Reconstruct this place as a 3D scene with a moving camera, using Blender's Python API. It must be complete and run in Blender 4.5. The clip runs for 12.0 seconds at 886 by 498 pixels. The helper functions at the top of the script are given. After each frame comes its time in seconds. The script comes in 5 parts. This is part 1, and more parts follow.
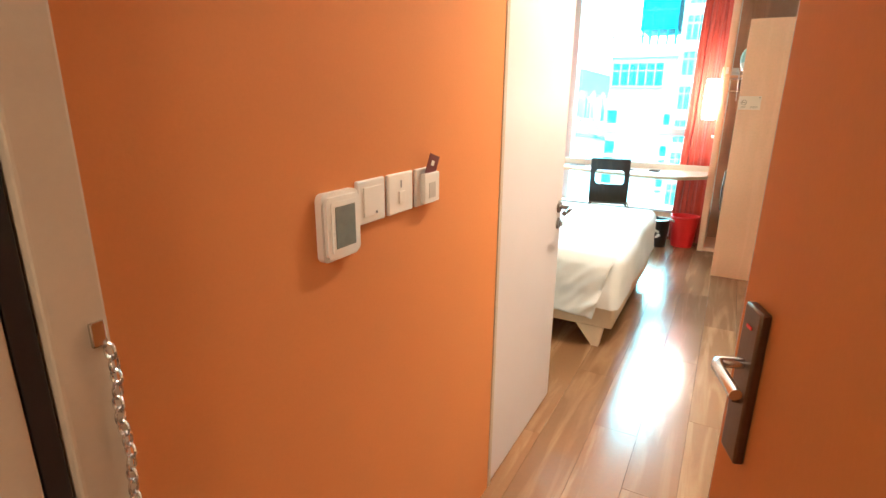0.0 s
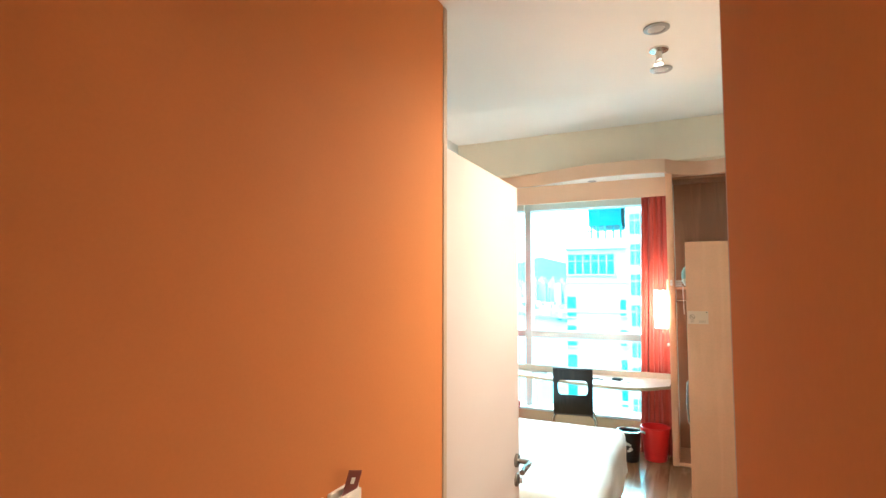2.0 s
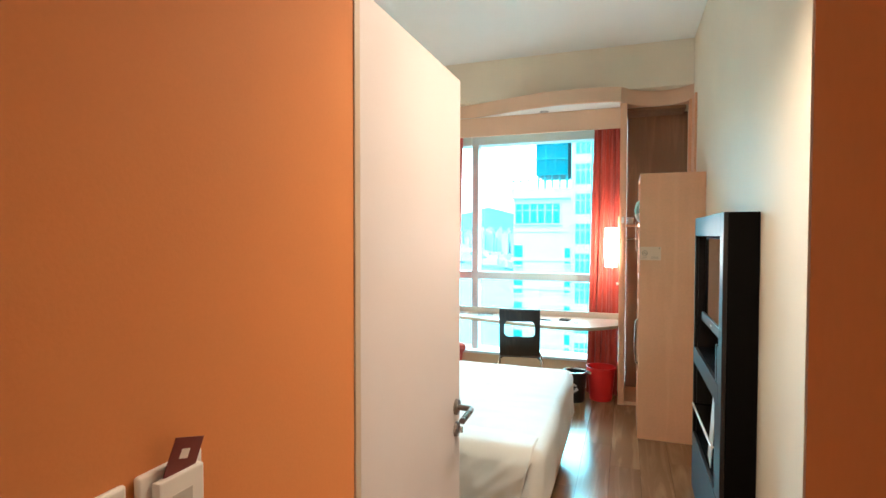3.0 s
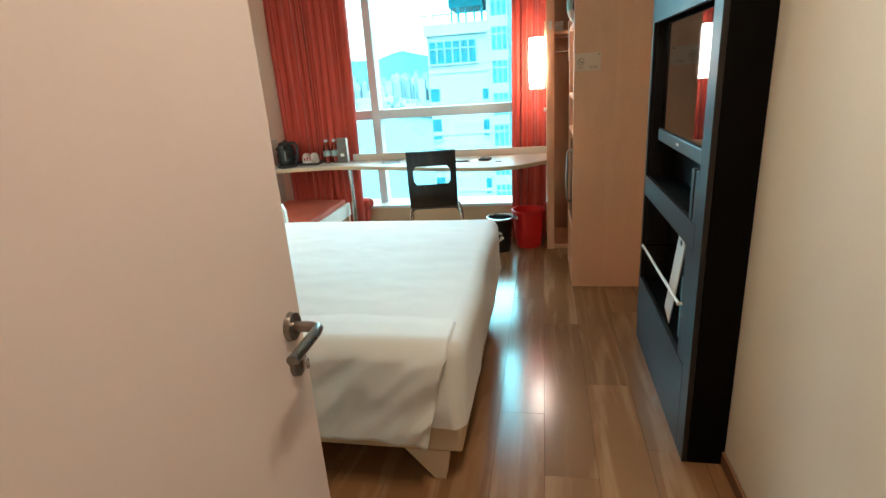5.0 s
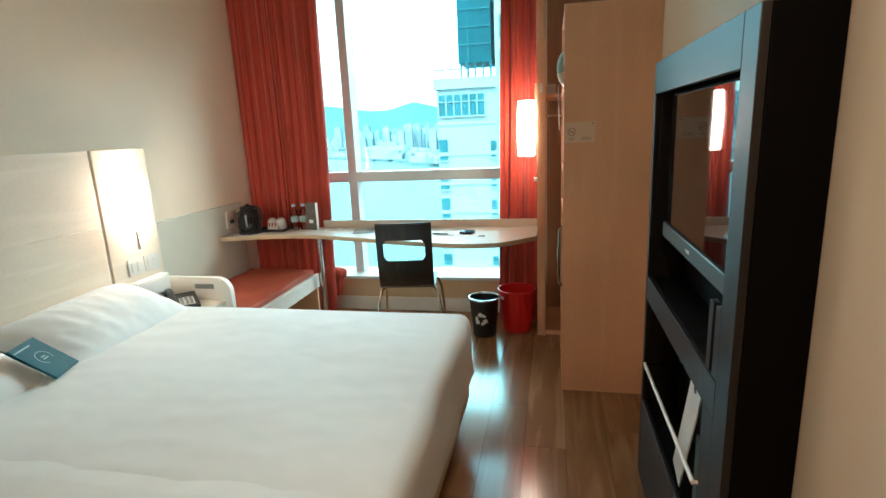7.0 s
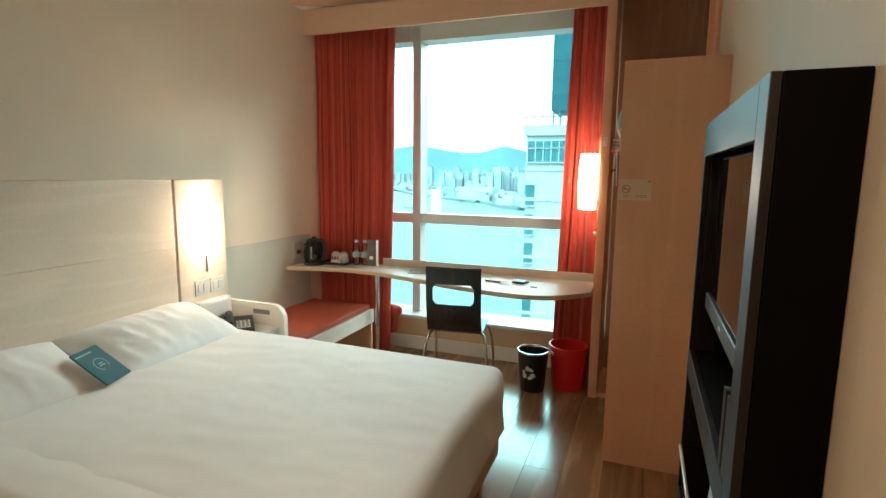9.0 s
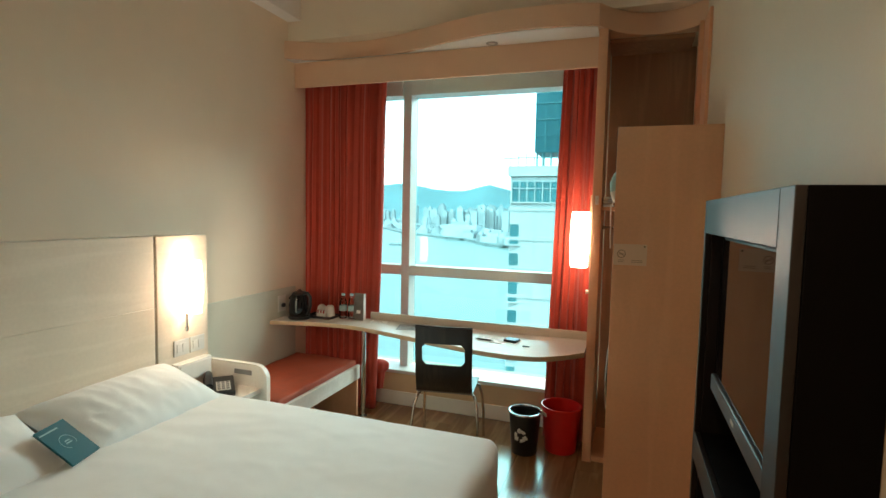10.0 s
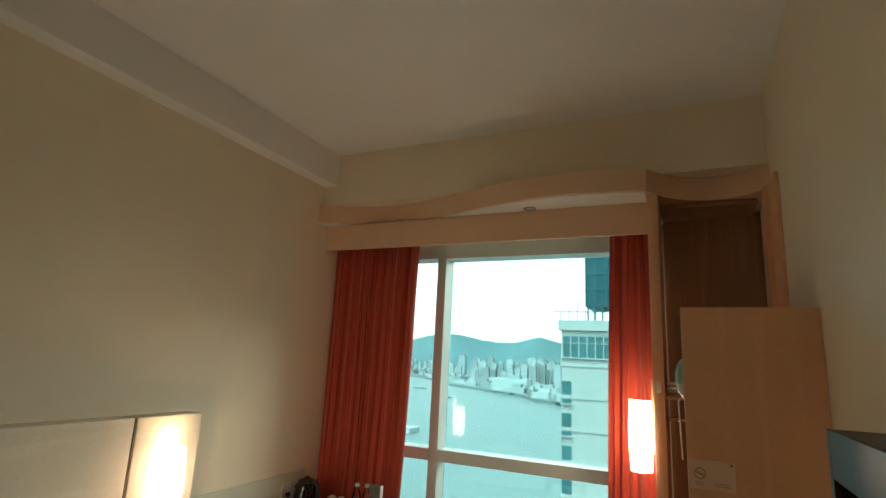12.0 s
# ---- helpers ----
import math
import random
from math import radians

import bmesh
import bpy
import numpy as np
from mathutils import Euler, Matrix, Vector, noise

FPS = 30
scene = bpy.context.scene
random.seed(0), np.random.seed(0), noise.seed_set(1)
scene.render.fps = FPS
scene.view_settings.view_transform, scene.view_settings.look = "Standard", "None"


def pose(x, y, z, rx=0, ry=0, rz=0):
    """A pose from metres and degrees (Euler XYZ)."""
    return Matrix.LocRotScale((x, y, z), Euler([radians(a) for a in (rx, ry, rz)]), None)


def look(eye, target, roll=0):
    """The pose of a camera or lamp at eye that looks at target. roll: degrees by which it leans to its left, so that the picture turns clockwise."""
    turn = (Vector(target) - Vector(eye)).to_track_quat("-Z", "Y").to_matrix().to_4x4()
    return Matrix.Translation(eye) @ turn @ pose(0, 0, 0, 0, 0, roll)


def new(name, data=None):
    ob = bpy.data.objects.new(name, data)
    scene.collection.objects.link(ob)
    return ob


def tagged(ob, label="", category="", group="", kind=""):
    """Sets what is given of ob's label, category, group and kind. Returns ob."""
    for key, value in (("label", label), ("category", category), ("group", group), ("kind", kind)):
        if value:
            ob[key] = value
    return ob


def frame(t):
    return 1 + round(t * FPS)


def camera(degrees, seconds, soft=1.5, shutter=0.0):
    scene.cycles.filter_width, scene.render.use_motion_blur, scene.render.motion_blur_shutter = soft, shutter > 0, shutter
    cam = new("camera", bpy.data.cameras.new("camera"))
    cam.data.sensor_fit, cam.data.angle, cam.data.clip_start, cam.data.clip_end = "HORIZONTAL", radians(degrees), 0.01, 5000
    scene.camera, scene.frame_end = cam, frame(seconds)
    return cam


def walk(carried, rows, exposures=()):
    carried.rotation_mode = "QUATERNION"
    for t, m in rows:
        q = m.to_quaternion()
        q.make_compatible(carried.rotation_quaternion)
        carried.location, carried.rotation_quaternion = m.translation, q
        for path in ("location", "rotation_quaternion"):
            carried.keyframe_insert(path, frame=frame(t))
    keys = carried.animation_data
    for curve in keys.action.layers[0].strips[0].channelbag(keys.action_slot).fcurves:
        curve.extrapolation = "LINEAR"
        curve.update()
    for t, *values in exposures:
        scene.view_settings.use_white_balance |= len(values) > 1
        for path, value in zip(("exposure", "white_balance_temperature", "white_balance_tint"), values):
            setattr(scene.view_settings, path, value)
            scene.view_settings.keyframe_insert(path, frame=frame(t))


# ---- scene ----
cam = camera(80.9, 12.0)
PATH = [
    (0, (0.263, 0.336, 1.425), (-0.654, 2.023, 0.867), 0.6),
    (0.5, (0.386, 0.39, 1.475), (-0.575, 2.08, 1.003), -2.5),
    (1, (0.395, 0.381, 1.507), (-0.677, 2.042, 1.21), -2.7),
    (1.5, (0.374, 0.424, 1.6), (-0.72, 2.098, 1.567), -2.1),
    (2, (0.267, 0.515, 1.669), (-0.579, 2.322, 1.805), 0.1),
    (2.5, (0.203, 0.659, 1.645), (-0.489, 2.526, 1.829), 1.8),
    (2.7, (0.195, 0.752, 1.606), (-0.492, 2.627, 1.708), 1.1),
    (4.3, (0.02, 1.524, 1.415), (-0.426, 3.411, 0.926), -2.5),
    (4.5, (0.021, 1.585, 1.397), (-0.396, 3.461, 0.843), -3.2),
    (5, (0.084, 1.784, 1.376), (-0.299, 3.646, 0.754), -4.0),
    (5.5, (0.147, 1.912, 1.379), (-0.076, 3.807, 0.781), -3.7),
    (6, (0.113, 2.102, 1.444), (-0.071, 4.012, 0.881), -1.6),
    (6.5, (0.083, 2.257, 1.478), (-0.133, 4.18, 0.973), -3.5),
    (7, (0.203, 2.361, 1.454), (-0.206, 4.267, 1.007), -2.6),
    (7.2, (0.322, 2.407, 1.464), (-0.299, 4.249, 0.995), -0.3),
    (8.8, (0.412, 2.455, 1.472), (-0.301, 4.265, 1.005), -0.6),
    (9, (0.387, 2.427, 1.479), (-0.326, 4.273, 1.192), 0.6),
    (9.5, (0.337, 2.453, 1.564), (-0.362, 4.315, 1.352), 1.4),
    (10, (0.32, 2.488, 1.598), (-0.344, 4.369, 1.454), 1.2),
    (10.5, (0.292, 2.534, 1.627), (-0.399, 4.41, 1.584), 2.0),
    (11, (0.351, 2.723, 1.676), (-0.453, 4.554, 1.688), 2.2),
    (11.5, (0.328, 2.808, 1.721), (-0.501, 4.623, 1.858), 3.6),
    (12, (0.282, 2.889, 1.763), (-0.557, 4.655, 2.184), 2.9),
]
EXPOSURES = [(0.0, 5.78, 5650, 7), (1.5, 5.6, 5700, 7), (2.7, 5.05, 5650, 7), (4.3, 4.45, 6000, 9), (5.5, 4.2, 6000, 9), (6.5, 4.05, 6200, 12), (9.0, 3.76, 7200, 17), (9.5, 3.66, 7200, 15), (10.5, 3.48, 7900, 17), (11.0, 3.42, 8400, 21), (11.5, 3.17, 8300, 18), (12.0, 2.97, 8200, 16)]
walk(cam, [(t, look(eye, target, roll)) for t, eye, target, roll in PATH], EXPOSURES)

# ---- world, sun, large lights ----
world = bpy.data.worlds.new("sky")
scene.world = world
world.use_nodes = True
wn = world.node_tree.nodes
sky = wn.new("ShaderNodeTexSky")
sky.sky_type = "NISHITA"
sky.sun_disc = False
sky.sun_elevation = radians(64)
sky.sun_rotation = radians(215)
sky.air_density, sky.dust_density, sky.ozone_density = 1.0, 2.0, 1.0
wn["Background"].inputs["Strength"].default_value = 0.125
haze = wn.new("ShaderNodeHueSaturation")
haze.inputs["Saturation"].default_value = 0.45
world.node_tree.links.new(sky.outputs[0], haze.inputs["Color"])
world.node_tree.links.new(haze.outputs[0], wn["Background"].inputs["Color"])


def lamp(name, kind, m, energy, color, size=0.1, spot=None):
    data = bpy.data.lights.new(name, kind)
    data.energy, data.color = energy, color
    if kind == "SUN":
        data.angle = size
    elif kind == "AREA":
        data.shape, data.size, data.size_y = "RECTANGLE", size[0], size[1]
    else:
        data.shadow_soft_size = size
    if spot:
        data.spot_size, data.spot_blend = radians(spot), 1.0
    ob = new(name, data)
    ob.matrix_world = m
    return ob


WARM = (1.0, 0.74, 0.50)
lamp("sun", "SUN", look((-18, -12, 60), (0, 12, 0)), 0.6, (1.0, 0.96, 0.9), radians(12))
# warm fill added under the two passage downlights, whose bulbs don't glow
lamp("downlight_fill", "SPOT", look((0.2, 2.287, 2.475), (0.2, 2.287, 0)), 1.9, WARM, 0.05, 165)
lamp("downlight_fill", "SPOT", look((0.2, 2.64, 2.475), (0.2, 2.64, 0)), 1.9, WARM, 0.05, 165)
# unseen area lamp outside, added to strengthen the sky's light through the window
lamp("sky_fill_light", "AREA", look((5.0, 23.0, 10.9), (-0.9, 6.4, 1.4)), 850.0, (0.74, 1.0, 0.985), (30.0, 7.0))
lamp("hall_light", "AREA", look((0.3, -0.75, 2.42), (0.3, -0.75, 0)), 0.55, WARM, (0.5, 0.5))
lamp("bedside_bulb", "POINT", pose(-2.035, 4.80, 1.25), 0.4, WARM, 0.02)

# ---- materials ----


def mat(name, color, rough=0.5, metal=0.0, vary=0.12, scale=6.0, fine=90.0, bump=0.15, stretch=(1, 1, 1), spec=0.5, coat=0.0, random_tone=0.0, sheen=0.0):
    m = bpy.data.materials.new(name)
    m.use_nodes = True
    n, l = m.node_tree.nodes, m.node_tree.links
    b = n["Principled BSDF"]
    b.inputs["Roughness"].default_value, b.inputs["Metallic"].default_value = rough, metal
    b.inputs["Specular IOR Level"].default_value = spec
    b.inputs["Coat Weight"].default_value = coat
    b.inputs["Sheen Weight"].default_value = sheen
    tc, mp = n.new("ShaderNodeTexCoord"), n.new("ShaderNodeMapping")
    mp.inputs["Scale"].default_value = stretch
    l.new(tc.outputs["Object"], mp.inputs["Vector"])
    big, small = n.new("ShaderNodeTexNoise"), n.new("ShaderNodeTexNoise")
    big.inputs["Scale"].default_value, big.inputs["Detail"].default_value = scale, 4
    small.inputs["Scale"].default_value, small.inputs["Detail"].default_value = fine, 3
    l.new(mp.outputs[0], big.inputs["Vector"])
    l.new(mp.outputs[0], small.inputs["Vector"])
    add = n.new("ShaderNodeMath")
    add.operation = "MULTIPLY_ADD"
    add.inputs[1].default_value = 0.4
    l.new(small.outputs["Fac"], add.inputs[0])
    l.new(big.outputs["Fac"], add.inputs[2])
    val = n.new("ShaderNodeMapRange")
    val.inputs["From Min"].default_value, val.inputs["From Max"].default_value = 0.4, 1.0
    val.inputs["To Min"].default_value, val.inputs["To Max"].default_value = 1 - vary, 1 + vary
    l.new(add.outputs[0], val.inputs["Value"])
    out = val.outputs[0]
    if random_tone:
        info, r = n.new("ShaderNodeObjectInfo"), n.new("ShaderNodeMapRange")
        r.inputs["To Min"].default_value, r.inputs["To Max"].default_value = 1 - random_tone, 1 + random_tone
        l.new(info.outputs["Random"], r.inputs["Value"])
        mul = n.new("ShaderNodeMath")
        mul.operation = "MULTIPLY"
        l.new(out, mul.inputs[0])
        l.new(r.outputs[0], mul.inputs[1])
        out = mul.outputs[0]
    vec = n.new("ShaderNodeVectorMath")
    vec.operation = "SCALE"
    vec.inputs[0].default_value = color[:3]
    l.new(out, vec.inputs["Scale"])
    l.new(vec.outputs[0], b.inputs["Base Color"])
    rr = n.new("ShaderNodeMapRange")
    rr.inputs["To Min"].default_value, rr.inputs["To Max"].default_value = rough * 0.85, min(1, rough * 1.15)
    l.new(big.outputs["Fac"], rr.inputs["Value"])
    l.new(rr.outputs[0], b.inputs["Roughness"])
    if bump:
        bp = n.new("ShaderNodeBump")
        bp.inputs["Strength"].default_value, bp.inputs["Distance"].default_value = bump, 0.002
        l.new(small.outputs["Fac"], bp.inputs["Height"])
        l.new(bp.outputs[0], b.inputs["Normal"])
    return m


def glow(name, color, strength):
    m = bpy.data.materials.new(name)
    m.use_nodes = True
    b = m.node_tree.nodes["Principled BSDF"]
    b.inputs["Base Color"].default_value = (0.9, 0.88, 0.82, 1)
    b.inputs["Emission Color"].default_value = (*color, 1)
    b.inputs["Emission Strength"].default_value = strength
    b.inputs["Roughness"].default_value = 0.4
    return m


def clear(name, tint, gloss=0.02):
    m = bpy.data.materials.new(name)
    m.use_nodes = True
    n, l = m.node_tree.nodes, m.node_tree.links
    n.remove(n["Principled BSDF"])
    tr, gl, fr, mx = (n.new("ShaderNodeBsdf" + k) if k in ("Transparent", "Glossy") else n.new("ShaderNode" + k) for k in ("Transparent", "Glossy", "Fresnel", "MixShader"))
    tr.inputs["Color"].default_value = (*tint, 1)
    gl.inputs["Roughness"].default_value = gloss
    fr.inputs["IOR"].default_value = 1.5
    l.new(fr.outputs[0], mx.inputs[0])
    l.new(tr.outputs[0], mx.inputs[1])
    l.new(gl.outputs[0], mx.inputs[2])
    l.new(mx.outputs[0], n["Material Output"].inputs["Surface"])
    return m


def wood(name, dark, light, rough=0.4, stretch=(30, 1.5, 30), random_tone=0.0, bump=0.1, coat=0.0):
    """Grain that runs along the axis with the smallest stretch."""
    m = mat(name, light, rough, vary=0.1, scale=2.0, fine=60, bump=bump, stretch=(1, 1, 1), random_tone=random_tone, coat=coat)
    n, l = m.node_tree.nodes, m.node_tree.links
    tc, mp, g = n.new("ShaderNodeTexCoord"), n.new("ShaderNodeMapping"), n.new("ShaderNodeTexNoise")
    mp.inputs["Scale"].default_value = stretch
    l.new(tc.outputs["Object"], mp.inputs["Vector"])
    off = n.new("ShaderNodeObjectInfo")
    sh = n.new("ShaderNodeVectorMath")
    sh.operation = "MULTIPLY_ADD"
    sh.inputs[1].default_value = (37, 53, 71)
    l.new(off.outputs["Random"], sh.inputs[0])
    l.new(mp.outputs[0], sh.inputs[2])
    l.new(sh.outputs[0], g.inputs["Vector"])
    g.inputs["Scale"].default_value, g.inputs["Detail"].default_value, g.inputs["Distortion"].default_value = 1.0, 6, 0.8
    ramp = n.new("ShaderNodeMapRange")
    ramp.inputs["From Min"].default_value, ramp.inputs["From Max"].default_value = 0.5, 0.65
    l.new(g.outputs["Fac"], ramp.inputs["Value"])
    mix = n.new("ShaderNodeMix")
    mix.data_type = "VECTOR"
    mix.inputs["A"].default_value, mix.inputs["B"].default_value = dark[:3], light[:3]
    l.new(ramp.outputs[0], mix.inputs["Factor"])
    vec = next(x for x in n if x.bl_idname == "ShaderNodeVectorMath" and x.operation == "SCALE")
    l.new(mix.outputs["Result"] if "Result" in mix.outputs else mix.outputs[1], vec.inputs[0])
    return m


ORANGE = mat("orange_paint", (0.64, 0.238, 0.072), 0.75, vary=0.05, scale=3, fine=180, bump=0.12, spec=0.3)
CREAM = mat("cream_paint", (0.83, 0.715, 0.565), 0.6, vary=0.04, scale=2.5, fine=160, bump=0.1)
WHITE = mat("white_paint", (0.84, 0.82, 0.79), 0.6, vary=0.03, scale=2, fine=140, bump=0.08)
DOORWHITE = mat("white_door_laminate", (0.64, 0.585, 0.585), 0.45, vary=0.03, scale=4, fine=220, bump=0.06)
FRAMEPAINT = mat("cream_frame_paint", (0.50, 0.40, 0.295), 0.45, vary=0.06, scale=8, fine=120, bump=0.08)
ENTRY = mat("orange_door_laminate", (0.54, 0.23, 0.068), 0.7, vary=0.06, scale=5, fine=150, bump=0.08, stretch=(1, 1, 0.3), spec=0.3)
PLANK = wood("oak_laminate", (0.27, 0.138, 0.062), (0.38, 0.215, 0.108), 0.2, (14, 1.1, 14), random_tone=0.12, bump=0.02, coat=0.25)
PLANK.node_tree.nodes["Principled BSDF"].inputs["Coat Roughness"].default_value = 0.13
BIRCH = wood("birch_laminate", (0.83, 0.455, 0.268), (0.86, 0.485, 0.293), 0.42, (12, 12, 0.9), bump=0.04)
BIRCH_Y = wood("pale_headboard_laminate", (0.68, 0.59, 0.47), (0.72, 0.63, 0.51), 0.42, (18, 1.4, 18), bump=0.05)
DESKWOOD = wood("pale_desk_laminate", (0.76, 0.73, 0.66), (0.80, 0.775, 0.71), 0.26, (1.4, 18, 18), bump=0.03)
UPSTAND = wood("pale_upstand", (0.62, 0.54, 0.44), (0.70, 0.62, 0.52), 0.4, (1.4, 20, 20), bump=0.03)
EDGE = wood("birch_edge", (0.60, 0.46, 0.29), (0.70, 0.57, 0.39), 0.4, (1.4, 20, 20), bump=0.03)
PEACH = mat("peach_paint", (0.79, 0.52, 0.355), 0.55, vary=0.05, scale=2.5, fine=160, bump=0.08)
# matt wenge for niches and near side, their shade put into the colour
WENGE_MATT_SHADE = mat("matt_shaded_panel", (0.0035, 0.003, 0.0028), 0.6, vary=0.15, scale=8, fine=90, bump=0.05, spec=0.06)
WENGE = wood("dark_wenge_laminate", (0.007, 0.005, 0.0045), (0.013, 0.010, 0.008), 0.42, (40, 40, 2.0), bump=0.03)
WENGE.node_tree.nodes["Principled BSDF"].inputs["Specular IOR Level"].default_value = 0.5
BLACK = mat("matt_black_plastic", (0.015, 0.015, 0.016), 0.4, vary=0.15, bump=0.1)
GLOSSBLACK = mat("gloss_black", (0.008, 0.008, 0.009), 0.06, vary=0.1, bump=0.0)
DARKWOOD = wood("dark_stained_plywood", (0.014, 0.009, 0.007), (0.035, 0.022, 0.016), 0.35, (20, 20, 1.5), bump=0.05)
CHROME = mat("brushed_steel", (0.62, 0.61, 0.58), 0.22, 1.0, vary=0.06, fine=200, bump=0.05)
# the dark passage mirrored in the lever is put into this metal's colour
NICKEL = mat("nickel_with_dark_reflection", (0.26, 0.235, 0.21), 0.28, 1.0, vary=0.08, fine=200, bump=0.04)
BRASS = mat("aged_steel", (0.16, 0.11, 0.075), 0.35, 1.0, vary=0.15, bump=0.1)
PLASTIC = mat("white_plastic", (0.78, 0.74, 0.68), 0.35, vary=0.03, bump=0.03)
GREYPLASTIC = mat("grey_plastic", (0.22, 0.23, 0.23), 0.35, vary=0.06, bump=0.05)
GREYPLATE = mat("pale_grey_plastic", (0.62, 0.62, 0.58), 0.4, vary=0.04, bump=0.03)
LCD = mat("grey_display", (0.13, 0.145, 0.125), 0.15, vary=0.2, scale=25, bump=0.0)
LINEN = mat("white_linen", (0.71, 0.73, 0.71), 0.8, vary=0.04, scale=9, fine=500, bump=0.25, sheen=0.2)
BEDBASE = mat("beige_bed_base", (0.66, 0.53, 0.36), 0.7, vary=0.07, scale=12, fine=400, bump=0.3)
CURTAIN = mat("red_curtain_cloth", (0.50, 0.055, 0.030), 0.75, vary=0.12, scale=5, fine=420, bump=0.3, sheen=0.25)
CUSHION = mat("orange_red_cushion", (0.44, 0.085, 0.042), 0.7, vary=0.14, scale=16, fine=350, bump=0.25)
REDPLASTIC = mat("red_plastic", (0.74, 0.020, 0.018), 0.35, vary=0.08, bump=0.05)
ALU = mat("white_window_frame", (0.60, 0.68, 0.67), 0.4, vary=0.05, scale=8, bump=0.05)
TEAL = mat("teal_card", (0.008, 0.105, 0.13), 0.6, vary=0.1, bump=0.02, spec=0.2)
TEALPRINT = mat("pale_teal_print", (0.22, 0.42, 0.44), 0.5, vary=0.1, bump=0.02)
FADED = mat("faded_print", (0.46, 0.30, 0.21), 0.5, vary=0.1, bump=0.02)
PAPER = mat("white_paper", (0.8, 0.8, 0.78), 0.6, vary=0.04, bump=0.02)
PALELABEL = mat("pale_teal_label", (0.30, 0.42, 0.42), 0.4, vary=0.3, scale=60, bump=0.02)
DARKPAPER = mat("dark_printed_paper", (0.12, 0.11, 0.10), 0.4, vary=0.4, scale=40, bump=0.02)
REDPRINT = mat("red_printed_paper", (0.55, 0.06, 0.05), 0.5, vary=0.2, scale=40, bump=0.02)
CARDRED = mat("dark_red_card", (0.16, 0.02, 0.015), 0.35, vary=0.1, bump=0.02)
SKIRT = wood("brown_skirting", (0.20, 0.10, 0.05), (0.30, 0.17, 0.09), 0.4, (20, 1.5, 20), bump=0.05)
CARPET = mat("brown_hall_carpet", (0.14, 0.09, 0.06), 0.95, vary=0.3, scale=14, fine=300, bump=0.6)
GLASS = clear("blue_green_window_glass", (0.54, 0.80, 0.82))
BOTTLE = clear("clear_bottle_plastic", (0.88, 0.93, 0.93), 0.05)
SHADE = glow("lit_lamp_shade", (1.0, 0.82, 0.66), 1.5)
SCREEN = mat("black_tv_glass", (0.006, 0.006, 0.007), 0.03, vary=0.05, bump=0.0)

# ---- shape helpers ----


def add_box(bm, a, b, bevel=0.0, seg=2, m=None):
    c = [(p + q) / 2 for p, q in zip(a, b)]
    s = [abs(q - p) for p, q in zip(a, b)]
    t = (m or Matrix()) @ Matrix.Translation(c) @ Matrix.Diagonal((*s, 1))
    v = bmesh.ops.create_cube(bm, size=1, matrix=t)["verts"]
    if bevel:
        e = list({e for x in v for e in x.link_edges})
        bmesh.ops.bevel(bm, geom=e, offset=min(bevel, min(s) * 0.45), segments=seg, affect="EDGES", profile=0.5)
    return bm


def box(a, b, bevel=0.0, seg=2, m=None):
    return add_box(bmesh.new(), a, b, bevel, seg, m)


def add_cone(bm, p, q, r0, r1, seg=24, caps=True):
    p, q = Vector(p), Vector(q)
    t = Matrix.Translation((p + q) / 2) @ (q - p).to_track_quat("Z", "Y").to_matrix().to_4x4()
    bmesh.ops.create_cone(bm, cap_ends=caps, segments=seg, radius1=r0, radius2=r1, depth=(q - p).length, matrix=t)
    return bm


def cone(p, q, r0, r1, seg=24, caps=True):
    return add_cone(bmesh.new(), p, q, r0, r1, seg, caps)


def add_tube(bm, pts, r, seg=10):
    pts = [Vector(p) for p in pts]
    rings = []
    up = Vector((0.31, 0.17, 0.93))
    for i, p in enumerate(pts):
        d = (pts[min(i + 1, len(pts) - 1)] - pts[max(i - 1, 0)]).normalized()
        u = d.cross(up).normalized()
        w = d.cross(u)
        rings.append([bm.verts.new(p + r * (math.cos(k * math.tau / seg) * u + math.sin(k * math.tau / seg) * w)) for k in range(seg)])
    for a, b in zip(rings, rings[1:]):
        for k in range(seg):
            bm.faces.new((a[k], a[(k + 1) % seg], b[(k + 1) % seg], b[k]))
    bm.faces.new(rings[0])
    bm.faces.new(rings[-1][::-1])
    return bm


def tube(pts, r, seg=10):
    return add_tube(bmesh.new(), pts, r, seg)


def lathe(profile, c=(0, 0, 0), seg=32, caps=True):
    """Turns a profile of (radius, height) round a vertical axis through c."""
    bm = bmesh.new()
    rings = [[bm.verts.new((c[0] + r * math.cos(k * math.tau / seg), c[1] + r * math.sin(k * math.tau / seg), c[2] + z)) for k in range(seg)] for r, z in profile]
    for a, b in zip(rings, rings[1:]):
        for k in range(seg):
            bm.faces.new((a[k], a[(k + 1) % seg], b[(k + 1) % seg], b[k]))
    if caps:
        bm.faces.new(rings[0][::-1])
        bm.faces.new(rings[-1])
    return bm


def prism(outline, lo, hi, axis="z"):
    """A flat outline made thick along an axis."""
    bm = bmesh.new()
    put = {"z": lambda u, v, w: (u, v, w), "x": lambda u, v, w: (w, u, v), "y": lambda u, v, w: (u, w, v)}[axis]
    a = [bm.verts.new(put(u, v, lo)) for u, v in outline]
    b = [bm.verts.new(put(u, v, hi)) for u, v in outline]
    bm.faces.new(a[::-1])
    bm.faces.new(b)
    for i in range(len(a)):
        j = (i + 1) % len(a)
        bm.faces.new((a[i], a[j], b[j], b[i]))
    return bm


